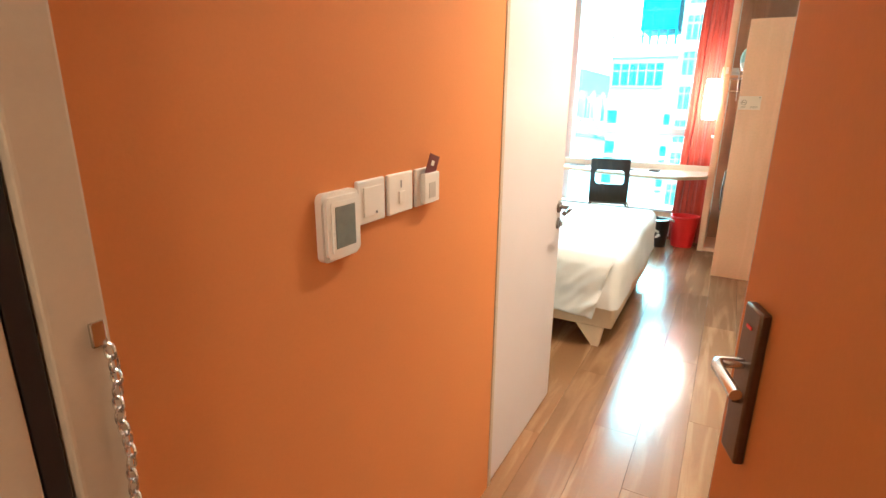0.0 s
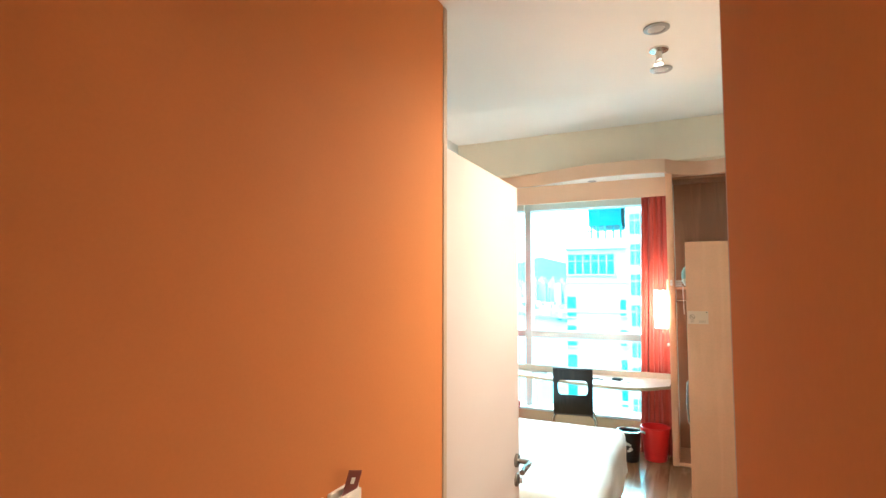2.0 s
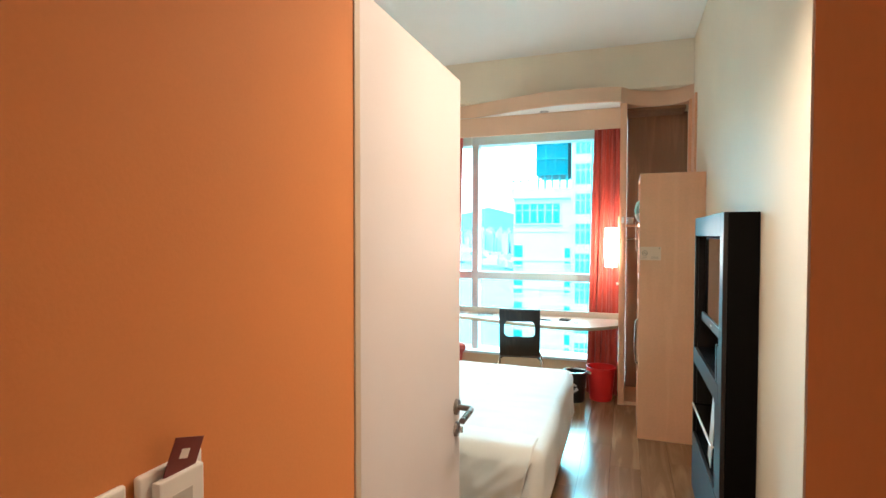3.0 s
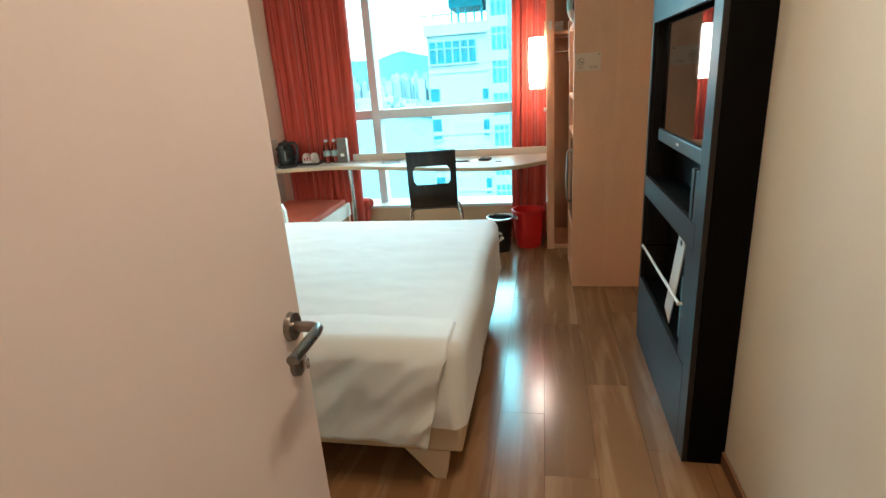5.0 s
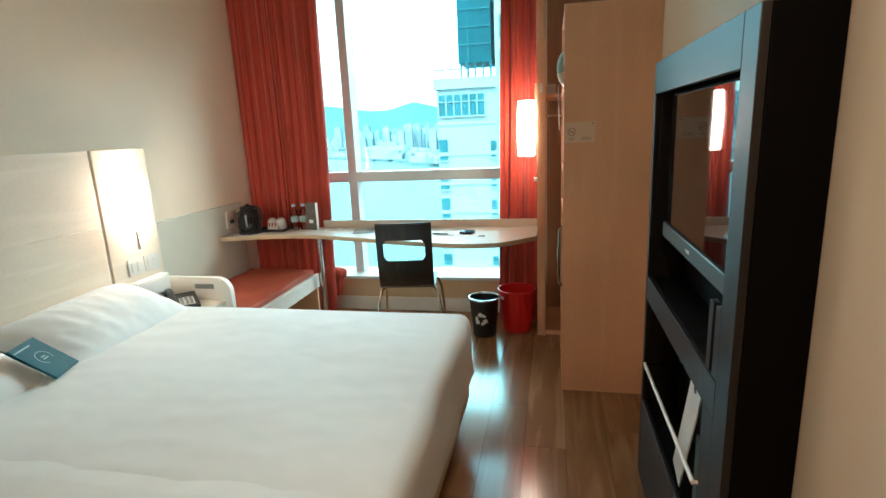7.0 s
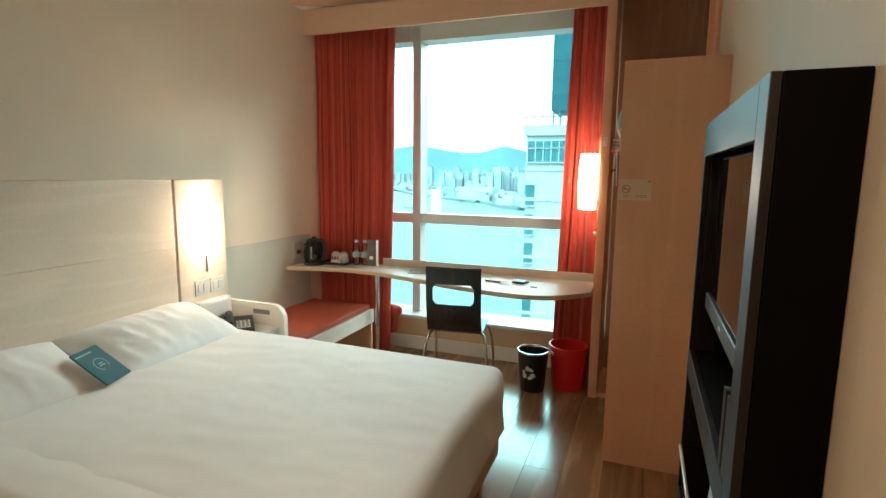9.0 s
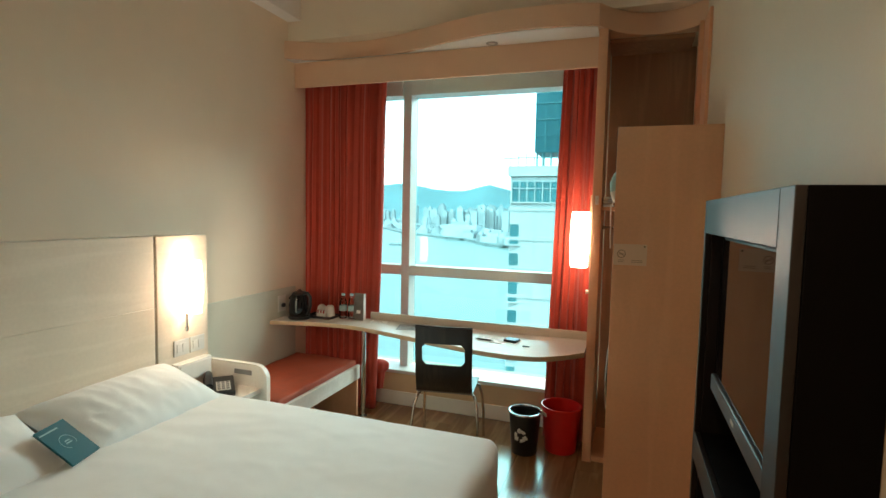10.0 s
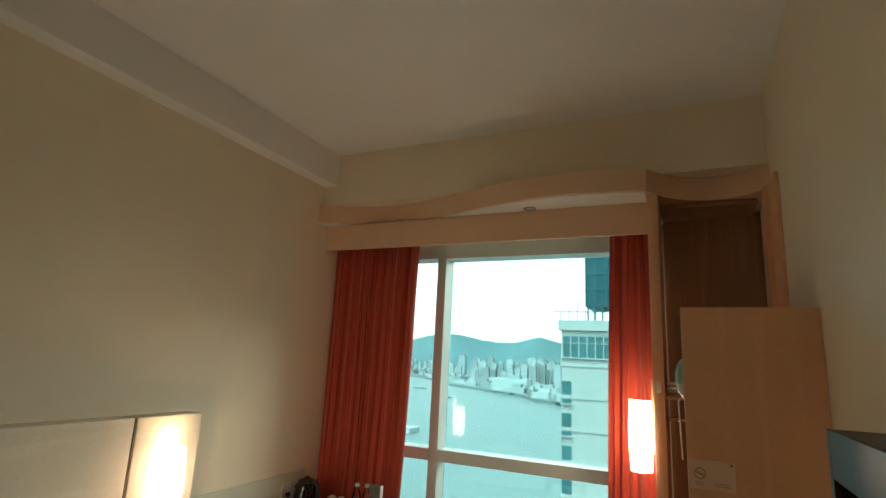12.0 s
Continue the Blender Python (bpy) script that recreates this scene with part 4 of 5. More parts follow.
def chair():
    c = thing("desk_chair", (-0.76, 5.725, 0), "dark plywood shell chair with steel tube legs", "chair", turn=9)
    th, wdt = 0.011, 0.180
    # bent shell: seat and back in one sweep, given as (y, z)
    seat = [(0.215, 0.438), (0.15, 0.448), (0.05, 0.447), (-0.08, 0.444), (-0.155, 0.447), (-0.195, 0.470)]
    back = [(-0.197, 0.472), (-0.215, 0.510), (-0.228, 0.56), (-0.242, 0.67), (-0.252, 0.78), (-0.256, 0.880)]

    def sweep(path, hole=None):
        bm = bmesh.new()
        fine = []
        for i in range(len(path) - 1):
            for k in range(4):
                t = k / 4
                fine.append((path[i][0] * (1 - t) + path[i + 1][0] * t, path[i][1] * (1 - t) + path[i + 1][1] * t))
        fine.append(path[-1])
        du = wdt / 8
        us = [-wdt + du * i for i in range(17)]
        for side_ in (0, 1):
            g = []
            for i, (y, z) in enumerate(fine):
                a, b = fine[max(i - 1, 0)], fine[min(i + 1, len(fine) - 1)]
                d = Vector((b[0] - a[0], b[1] - a[1])).normalized()
                off = Vector((-d.y, d.x)) * (th * side_)
                g.append([bm.verts.new((u, y + off.x + 0.020 * (u / wdt) ** 2 * (1 if path is back else 0), z + off.y)) for u in us])
            for i in range(len(g) - 1):
                for k in range(16):
                    mu, mz = (us[k] + us[k + 1]) / 2, (fine[i][1] + fine[i + 1][1]) / 2
                    if hole and abs(mu) < hole[0] and hole[1] < mz < hole[2]:
                        side_u = 1 if mu + du > hole[0] else -1 if mu - du < -hole[0] else 0
                        up = i + 2 >= len(fine) or (fine[i + 1][1] + fine[i + 2][1]) / 2 >= hole[2]
                        down = (fine[i - 1][1] + fine[i][1]) / 2 <= hole[1]
                        if side_u and (up or down):
                            a, b = (k + 1, k) if side_u > 0 else (k, k + 1)
                            p, q = (i + 1, i) if up else (i, i + 1)
                            bm.faces.new((g[p][a], g[p][b], g[q][a]))
                        continue
                    bm.faces.new((g[i][k], g[i][k + 1], g[i + 1][k + 1], g[i + 1][k]))
        bnd = [e for e in bm.edges if e.is_boundary]
        n = len(bm.verts) // 2
        bm.verts.ensure_lookup_table()
        bm.verts.index_update()
        for e in bnd:
            i, j = e.verts[0].index, e.verts[1].index
            if i < n and j < n:
                bm.faces.new((bm.verts[i], bm.verts[j], bm.verts[j + n], bm.verts[i + n]))
        return bm

    part("seat", sweep(seat), DARKWOOD, c, "dark plywood seat", local=True)
    part("backrest", sweep(back, (0.125, 0.635, 0.775)), DARKWOOD, c, "dark plywood back with a square cut-out", local=True)
    part("backrest_lip", tube([(-wdt, -0.238, 0.883), (0, -0.258, 0.883), (wdt, -0.238, 0.883)], 0.006, 8), DARKWOOD, c, local=True)
    for s in (-1, 1):
        part("leg", tube([(s * 0.10, -0.05, 0.434), (s * 0.15, -0.075, 0.431), (s * 0.185, -0.10, 0.405), (s * 0.205, -0.13, 0.34), (s * 0.218, -0.165, 0.20), (s * 0.222, -0.185, 0.0)], 0.0095, 12), LEGSTEEL, c, "bent steel tube leg", local=True)
        part("leg", tube([(s * 0.10, 0.10, 0.434), (s * 0.15, 0.12, 0.431), (s * 0.185, 0.15, 0.405), (s * 0.203, 0.18, 0.34), (s * 0.214, 0.225, 0.20), (s * 0.218, 0.25, 0.0)], 0.0095, 12), LEGSTEEL, c, "bent steel tube leg", local=True)
        part("cross_tube", tube([(s * 0.10, -0.05, 0.434), (s * 0.10, 0.10, 0.434)], 0.0085, 10), LEGSTEEL, c, local=True)
    part("cross_tube", tube([(-0.10, 0.03, 0.433), (0.10, 0.03, 0.433)], 0.0095, 12), LEGSTEEL, c, local=True)
    return c


chair()

# ---- bins ----
bb = thing("waste_bin", (-0.27, 5.88, 0), "black waste bin with white recycling arrows and steel rim", "bin")
BC = (-0.27, 5.88, 0)
part("bucket", lathe([(0.082, 0.0), (0.084, 0.004), (0.105, 0.272), (0.101, 0.272), (0.080, 0.012), (0.002, 0.012)], BC, 40), BLACK, bb)
part("rim", lathe([(0.106, 0.270), (0.110, 0.275), (0.108, 0.284), (0.102, 0.285), (0.0985, 0.279), (0.0985, 0.270)], BC, 40, False), CHROME, bb, "polished steel rim")
aim = math.atan2(2.45 - 5.83, 0.3 + 0.27) - 0.28
for k in range(3):
    bm = bmesh.new()
    base = math.tau * k / 3 + 0.5
    for i in range(9):
        a0 = base + 1.75 * i / 9
        r_, half = 0.033, 0.011 if i < 6 else 0.021 * (1 - (i - 6) / 3.2)
        for_a = []
        for a, h in ((a0, half), (a0 + 1.75 / 9, 0.011 if i < 5 else 0.021 * (1 - max(0, i - 5.5) / 3.2))):
            for rr in (r_ - h, r_ + h):
                u, v = rr * math.cos(a), rr * math.sin(a)
                z = 0.14 + v
                rad = 0.0845 + (0.0205) * z / 0.272 + 0.0016
                for_a.append(bm.verts.new((BC[0] + rad * math.cos(aim + u / rad), BC[1] + rad * math.sin(aim + u / rad), z)))
        bm.faces.new((for_a[0], for_a[1], for_a[3], for_a[2]))
    ar = part("arrow", bm, PAPER, bb, "white printed arrow")
    ar.modifiers.new("thick", "SOLIDIFY").thickness = 0.0006
rb = thing("bucket", (-0.04, 6.02, 0), "bright red plastic bucket with white grip", "bucket")
RC = (-0.045, 6.0, 0)
part("bucket_wall", lathe([(0.098, 0.0), (0.102, 0.004), (0.130, 0.300), (0.138, 0.303), (0.138, 0.312), (0.126, 0.312), (0.098, 0.012), (0.002, 0.012)], RC, 44), REDPLASTIC, rb)
a = math.radians(215)
part("grip", box((-0.05, 0.1335, 0.255), (0.05, 0.141, 0.278), 0.003, 2, Matrix.Translation(RC) @ Matrix.Rotation(a - math.pi / 2, 4, "Z")), PLASTIC, rb, "white bucket grip")

# ---- curtains ----


def curtain(x0, x1, y, z0, z1, folds, seed, label, pull, side_=1):
    c = thing("curtain", ((x0 + x1) / 2, y, z0), label, "curtain", "red window curtains")
    bm = bmesh.new()
    n, m = int(folds * 20), 44
    g = []
    for j in range(m + 1):
        t = j / m
        row = []
        for i in range(n + 1):
            s = i / n
            ph_ = s * folds * math.tau + 1.5 * noise.noise(Vector((s * folds * 0.55, 0.3 * t, seed))) * math.tau * 0.45 + 0.8 * noise.noise(Vector((s * 6, t * 1.2, seed)))
            x = x0 + (x1 - x0) * s + pull * (1 - t) * (s if side_ else 1 - s) + 0.008 * math.cos(ph_) + 0.004 * math.sin(2.3 * ph_ + seed)
            yy = y + (0.028 * math.sin(ph_) + 0.009 * math.sin(2.7 * ph_ + 2 * seed)) * (0.75 + 1.0 * noise.noise(Vector((s * 5, t * 2, seed + 4)))) + 0.02 * noise.noise(Vector((s * 3, t * 3, seed)))
            row.append(bm.verts.new((x, yy, z0 + (z1 - z0) * t)))
        g.append(row)
    for j in range(m):
        for i in range(n):
            bm.faces.new((g[j][i], g[j][i + 1], g[j + 1][i + 1], g[j + 1][i]))
    d = part("drape", bm, CURTAIN, c)
    d.modifiers.new("thick", "SOLIDIFY").thickness = 0.003
    part("track", box((x0, y - 0.012, z1 + 0.001), (x1, y + 0.012, z1 + 0.016)), PLASTIC, c)
    return c


wall_curtain = curtain(-2.207, -1.475, 6.185, 0.0, 2.66, 11, 1.3, "red curtain drawn to the wall side", -0.07)
curtain(-0.135, 0.098, 6.185, 0.0, 2.66, 5, 5.1, "red curtain drawn to the closet side", -0.06, 0)
bm = bmesh.new()
ringsv = []
for j in range(19):
    t = j / 18
    w = 0.62 + 0.12 * t if t < 0.58 else 0.69 + 0.37 * math.sin(min(1, (t - 0.58) / 0.14) * math.pi / 2) if t < 0.84 else 1.06 * math.sqrt(max(0.002, 1 - ((t - 0.84) / 0.16) ** 2))
    ringsv.append([bm.verts.new((-1.55 + 0.022 * t + 0.070 * w * math.cos(a) * (1 + 0.10 * math.sin(5 * a + 1.5 * t)), 6.245 + 0.048 * w * math.sin(a) * (1 + 0.10 * math.sin(5 * a + 1.5 * t)), 0.15 + 0.24 * t)) for a in (math.tau * i / 40 for i in range(40))])
for p, q in zip(ringsv, ringsv[1:]):
    for i in range(40):
        bm.faces.new((p[i], p[(i + 1) % 40], q[(i + 1) % 40], q[i]))
bm.faces.new(ringsv[-1])
bm.faces.new(ringsv[0][::-1])
part("gathered_end", bm, CURTAIN, wall_curtain, "bunched curtain end beside the sill")

# ---- lamp, column and closet at the window ----
lamp_b = wall_lamp((0.037, 5.93, 1.437), (0.105, 5.93, 1.25), (0, -1, 0), 0.056, 0.065, 0.355, "lit frosted wall lamp on the closet side")
part("back_plate", box((0.094, 5.925, 1.35), (0.110, 6.0, 1.72)), EDGE, lamp_b, "birch back plate")
part("bracket", box((0.05, 5.932, 1.42), (0.0935, 5.945, 1.46), 0.002), CHROME, lamp_b)
rk = thing("robe_hook", (0.09, 5.90, 1.1), "small white knob on the closet side", "hook")
part("knob", cone((0.110, 5.95, 1.10), (0.085, 5.95, 1.10), 0.012, 0.015, 16), PLASTIC, rk)

cl = thing("closet", (0.41, 6.1, 0), "open closet with pale side boards, shelf and rail", "closet")
part("side_board", box((0.107, 5.88, 0), (0.163, 6.32, 2.734), 0.003), BIRCH, cl, "pale full-height side board")
part("side_board", box((0.668, 5.90, 0), (RIGHT - 0.001, 5.965, 2.734), 0.003), BIRCH, cl, "pale full-height side post")
part("wall_board", box((0.692, 5.69, 0.0), (RIGHT - 0.001, 5.899, 2.734), 0.003), BIRCH, cl, "pale board along the wall beside the unit")
BACKMAT = wood("brown_closet_back", (0.38, 0.20, 0.115), (0.46, 0.25, 0.145), 0.55, (16, 16, 1.2))
part("back_board", box((0.168, 6.40, 0), (RIGHT - 0.001, 6.42, 2.734)), BACKMAT, cl, "brown back board")
part("top_board", box((0.164, 6.102, 2.706), (0.667, 6.399, 2.734), 0.002), BACKMAT, cl, "brown top board")
part("floor_board", box((0.164, 5.90, 0.0), (0.667, 6.399, 0.035), 0.003), BIRCH, cl)
part("shelf", box((0.164, 5.92, 1.625), (0.667, 6.399, 1.648), 0.003), BIRCH, cl, "pale shelf")
part("rail", tube([(0.164, 6.12, 1.513), (0.70, 6.12, 1.513)], 0.011, 14), CHROME, cl, "steel hanging rail")
structure("wall_window_right", box((0.168, 6.43, 0), (RIGHT, 6.75, 2.735)), CREAM, "plain cream wall behind the closet", "wall")

un = thing("shelf_unit", (0.48, 5.35, 0), "tall birch shelf unit with plain side board", "shelf")
part("side_board", box((0.26, 5.10, 0), (RIGHT - 0.001, 5.128, 2.012), 0.002), BIRCH, un, "plain birch side board")
part("side_board", box((0.26, 5.66, 0), (RIGHT - 0.001, 5.685, 2.012), 0.002), BIRCH, un)
part("back_board", box((RIGHT - 0.014, 5.129, 0.03), (RIGHT - 0.002, 5.659, 2.0)), BIRCH, un)
for z in (0.0, 0.36, 0.98, 1.20, 1.62, 1.987):
    part("shelf_board", box((0.262, 5.1285, z), (RIGHT - 0.015, 5.6595, z + 0.025), 0.002), BIRCH, un)
fr = thing("mini_fridge", (0.48, 5.4, 0.385), "black mini fridge with steel handle in the shelf unit", "fridge")
part("fridge_body", box((0.30, 5.15, 0.386), (0.68, 5.64, 0.92), 0.008, 3), BLACK, fr)
part("fridge_door", box((0.268, 5.15, 0.39), (0.298, 5.64, 0.915), 0.006, 3), GLOSSBLACK, fr)
part("handle", tube([(0.266, 5.60, 0.84), (0.248, 5.60, 0.82), (0.242, 5.60, 0.65), (0.248, 5.60, 0.48), (0.266, 5.60, 0.46)], 0.007, 10), CHROME, fr, "curved steel handle")

# notice on the unit
nt = thing("notice_plate", (0.335, 5.098, 1.41), "clear plastic notice with a no-smoking sign", "sign")
part("plate", box((0.265, 5.0965, 1.362), (0.413, 5.0995, 1.462), 0.001), mat("frosted_plate", (0.82, 0.60, 0.45), 0.3, vary=0.03), nt)
part("sign_ring", cone((0.30, 5.0965, 1.415), (0.30, 5.0955, 1.415), 0.020, 0.020, 28), FADED, nt, "round no-smoking sign")
part("sign_disc", cone((0.30, 5.0954, 1.415), (0.30, 5.0948, 1.415), 0.0155, 0.0155, 28), mat("pale_sign", (0.82, 0.60, 0.45), 0.4), nt)
part("sign_bar", box((-0.017, 5.0940, -0.002), (0.017, 5.0946, 0.002), 0, 1, Matrix.Translation((0.30, 0, 1.415)) @ Matrix.Rotation(radians(40), 4, "Y")), FADED, nt)
part("sign_cigarette", box((0.288, 5.0940, 1.412), (0.312, 5.0946, 1.417)), FADED, nt)
for k, w in enumerate((0.030, 0.026, 0.05, 0.05)):
    x = 0.285 if k < 2 else 0.345
    part("printed_line", box((x, 5.0955, 1.384 - 0.008 * (k % 2)), (x + w, 5.0962, 1.387 - 0.008 * (k % 2))), FADED, nt)
part("screw", cone((0.402, 5.0965, 1.452), (0.402, 5.094, 1.452), 0.005, 0.004, 14), CHROME, nt)

# things on the closet shelf
IRONTEAL = mat("pale_teal_plastic", (0.36, 0.62, 0.60), 0.3, vary=0.05, bump=0.02)
ir = thing("steam_iron", (0.285, 5.34, 1.645), "white and pale teal steam iron standing on the shelf", "iron")
IX, IY, IZ = 0.288, 5.34, 1.645
loop = [(IX + 0.042 * math.cos(a) - 0.006 * math.sin(a), IY, IZ + 0.092 + 0.076 * math.sin(a)) for a in (math.tau * k / 28 for k in range(29))]
part("handle", tube(loop[:16], 0.019, 14), IRONTEAL, ir, "pale teal handle arch")
part("iron_body", tube(loop[15:], 0.021, 14), PLASTIC, ir, "white lower body")
part("grip", tube([(IX - 0.012, IY, IZ + 0.030), (IX - 0.018, IY, IZ + 0.09), (IX - 0.006, IY, IZ + 0.150)], 0.014, 12), BLACK, ir, "black grip")
part("soleplate", box((IX + 0.062, IY - 0.05, IZ + 0.002), (IX + 0.070, IY + 0.05, IZ + 0.19), 0.003), CHROME, ir, "steel soleplate")
part("cord", tube([(IX - 0.035, IY - 0.02, IZ + 0.03), (IX - 0.052, IY - 0.03, IZ + 0.004), (IX - 0.050, IY - 0.03, IZ - 0.08), (IX - 0.046, IY - 0.03, IZ - 0.22)], 0.0035, 8), PLASTIC, ir, "white cord hanging over the shelf edge")
hk = thing("coat_hook", (0.135, 5.88, 1.69), "small white hook on the closet board's edge", "hook")
part("hook_plate", box((0.124, 5.874, 1.660), (0.146, 5.8803, 1.715)), PLASTIC, hk)
part("hook_arm", tube([(0.135, 5.875, 1.700), (0.135, 5.852, 1.690), (0.135, 5.845, 1.672), (0.135, 5.850, 1.660)], 0.005, 10), PLASTIC, hk)
bl = thing("folded_blanket", (0.2, 6.02, 1.648), "folded white cloth on the closet shelf", "blanket")
for k in range(3):
    part("fold", box((0.168, 5.96, 1.6485 + 0.022 * k), (0.228, 6.2, 1.669 + 0.022 * k), 0.008, 3), LINEN, bl)

# ---- entrance fittings ----


def switch_plate(y0, y1, label, kind):
    s = thing("wall_switch", (CORR, (y0 + y1) / 2, 1.23), label, "switch", "plates on the entrance wall")
    z0, z1 = 1.179, 1.268
    part("plate", box((CORR + 0.0005, y0, z0), (CORR + 0.010, y1, z1), 0.004, 3), PLASTIC, s)
    x = CORR + 0.0102
    yc, zc = (y0 + y1) / 2, (z0 + z1) / 2
    if kind == "rocker":
        part("rocker", box((x, yc - 0.012, zc - 0.022), (x + 0.004, yc + 0.012, zc + 0.005), 0.002), PLASTIC, s)
        part("mark", box((x, yc - 0.002, zc + 0.012), (x + 0.0006, yc + 0.002, zc + 0.028)), GREYPLASTIC, s)
    elif kind == "blank":
        part("mark", box((x, y0 + 0.020, zc - 0.004), (x + 0.0006, y0 + 0.024, zc + 0.018)), GREYPLASTIC, s)
        part("button", box((x, yc - 0.030, zc - 0.030), (x + 0.003, yc + 0.034, zc + 0.030), 0.002), PLASTIC, s)
        part("indicator", cone((x + 0.003, yc + 0.01, zc - 0.024), (x + 0.0042, yc + 0.01, zc - 0.024), 0.003, 0.003, 12), GREYPLASTIC, s)
    else:
        part("card_holder", box((x, y0 + 0.016, z0 + 0.006), (x + 0.014, y1 - 0.012, z1 - 0.012), 0.003), PLASTIC, s)
        part("window", box((x + 0.0142, yc - 0.014, zc - 0.026), (x + 0.0150, yc + 0.016, zc + 0.010)), mat("pale_grey_print", (0.5, 0.47, 0.42), 0.4), s)
    return s


switch_plate(1.133, 1.226, "white square bell plate on the orange wall", "blank")
switch_plate(1.238, 1.336, "white square light switch on the orange wall", "rocker")
switch_plate(1.350, 1.447, "white key card holder on the orange wall", "card")
kc = thing("key_card", (CORR + 0.02, 1.40, 1.28), "dark red key card with pale mark in its slot", "card")
tm = Matrix.Translation((CORR + 0.0185, 1.402, 1.262)) @ Matrix.Rotation(radians(-17), 4, "X") @ Matrix.Rotation(radians(8), 4, "Y")
part("card", box((-0.0006, -0.022, -0.012), (0.0006, 0.024, 0.036), 0, 1, tm), CARDRED, kc)
part("mark", box((0.0007, -0.007, 0.010), (0.0012, 0.006, 0.022), 0, 1, tm), PLASTIC, kc, "pale printed mark")
th = thing("thermostat", (CORR, 1.075, 1.195), "white thermostat with rounded corners and grey display", "thermostat")
part("base", prism(rounded(1.022, 1.131, 1.128, 1.259, 0.014), CORR + 0.0005, CORR + 0.014, "x"), PLASTIC, th)
part("cover", prism(rounded(1.028, 1.138, 1.122, 1.252, 0.012), CORR + 0.0145, CORR + 0.022, "x"), PLASTIC, th)
part("bezel", prism(rounded(1.038, 1.147, 1.113, 1.243, 0.006), CORR + 0.0222, CORR + 0.0242, "x"), PLASTIC, th)
part("display", box((CORR + 0.0244, 1.048, 1.156), (CORR + 0.0255, 1.104, 1.234)), LCD, th, "grey display")

ch = thing("door_chain", (-0.285, 0.60, 1.2), "steel door chain hanging on the entrance frame", "chain")
part("chain_plate", box((-0.2888, 0.590, 1.172), (-0.284, 0.606, 1.20), 0.002), CHROME, ch)
pts = [(0.006 * math.cos(math.tau * i / 14), 0.0, 0.010 * math.sin(math.tau * i / 14)) for i in range(15)]
LINK = mesh_of("link", tube(pts, 0.0017, 6), CHROME)
for k in range(20):
    ob = new("link", LINK)
    ob.parent = ch
    ob.matrix_parent_inverse = WORLD[ch].inverted()
    ob.matrix_basis = pose(-0.281, 0.604 + 0.002 * math.sin(k), 1.165 - 0.0155 * k, 0, 0, 20 + 90 * (k % 2))

# ---- ceiling fittings ----


RIMMETAL = mat("dull_lamp_rim", (0.34, 0.34, 0.33), 0.45, 0.6, vary=0.06, bump=0.03)


def downlight(at, lit):
    d = thing("downlight", at, "recessed round ceiling downlight with steel rim", "lamp", "recessed downlights")
    part("rim", lathe([(0.025, -0.002), (0.028, -0.006), (0.040, -0.004), (0.041, -0.0005)], at, 32, False), RIMMETAL, d)
    part("bulb", lathe([(0.024, -0.0035), (0.012, -0.0045), (0.002, -0.0048)], at, 24), lit, d)
    return d


BULB = mat("frosted_bulb_glass", (0.42, 0.41, 0.38), 0.35, vary=0.08, bump=0.02)
downlight((0.2, 2.287, LOW), BULB)
downlight((0.2, 2.64, LOW), BULB)
downlight((-0.59, 5.972, 2.734), mat("unlit_bulb", (0.5, 0.5, 0.48), 0.3))
sp = thing("sprinkler", (0.2, 2.455, LOW), "steel ceiling sprinkler head", "sprinkler")
part("rose", lathe([(0.033, -0.0005), (0.032, -0.006), (0.014, -0.010)], (0.2, 2.455, LOW), 28), CHROME, sp)
part("body", cone((0.2, 2.455, LOW - 0.010), (0.2, 2.455, LOW - 0.035), 0.011, 0.009, 16), CHROME, sp)
part("deflector", cone((0.2, 2.455, LOW - 0.052), (0.2, 2.455, LOW - 0.055), 0.018, 0.018, 20), CHROME, sp)
for s in (-1, 1):
    part("yoke_arm", tube([(0.2 + s * 0.009, 2.455, LOW - 0.033), (0.2 + s * 0.012, 2.455, LOW - 0.045), (0.2 + s * 0.002, 2.455, LOW - 0.053)], 0.002, 6), CHROME, sp)
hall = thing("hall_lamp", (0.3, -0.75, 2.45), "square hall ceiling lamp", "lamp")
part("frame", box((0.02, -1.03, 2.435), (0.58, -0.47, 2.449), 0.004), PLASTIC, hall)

# magazines in the lower niche
mg = thing("brochure_stand", (0.6, 3.7, 0.346), "tall white door hanger leaning behind the rail", "brochure")
lean = Matrix.Translation((0.590, 3.83, 0.562)) @ Matrix.Rotation(radians(22), 4, "X")
part("sheet", box((-0.0025, -0.047, -0.21), (0.0025, 0.047, 0.21), 0.001, 2, lean), PAPER, mg)
hole = bmesh.new()
bmesh.ops.create_cone(hole, cap_ends=True, segments=18, radius1=0.011, radius2=0.011, depth=0.001, matrix=lean @ Matrix.Translation((-0.0032, 0, 0.185)) @ Matrix.Rotation(radians(90), 4, "Y"))
part("top_hole", hole, BLACK, mg)
m2 = thing("magazine", (0.6, 3.62, 0.346), "dark green magazine with red picture in the niche", "magazine")
part("cover", box((0.598, 3.63, 0.347), (0.606, 3.76, 0.60), 0.001), mat("dark_green_cover", (0.03, 0.10, 0.09), 0.35), m2)
part("picture", box((0.5965, 3.635, 0.46), (0.5977, 3.68, 0.53)), REDPRINT, m2, "red cover picture")
part("picture", box((0.5965, 3.635, 0.36), (0.5977, 3.72, 0.42)), mat("green_print", (0.08, 0.22, 0.14), 0.4), m2, "green cover picture")

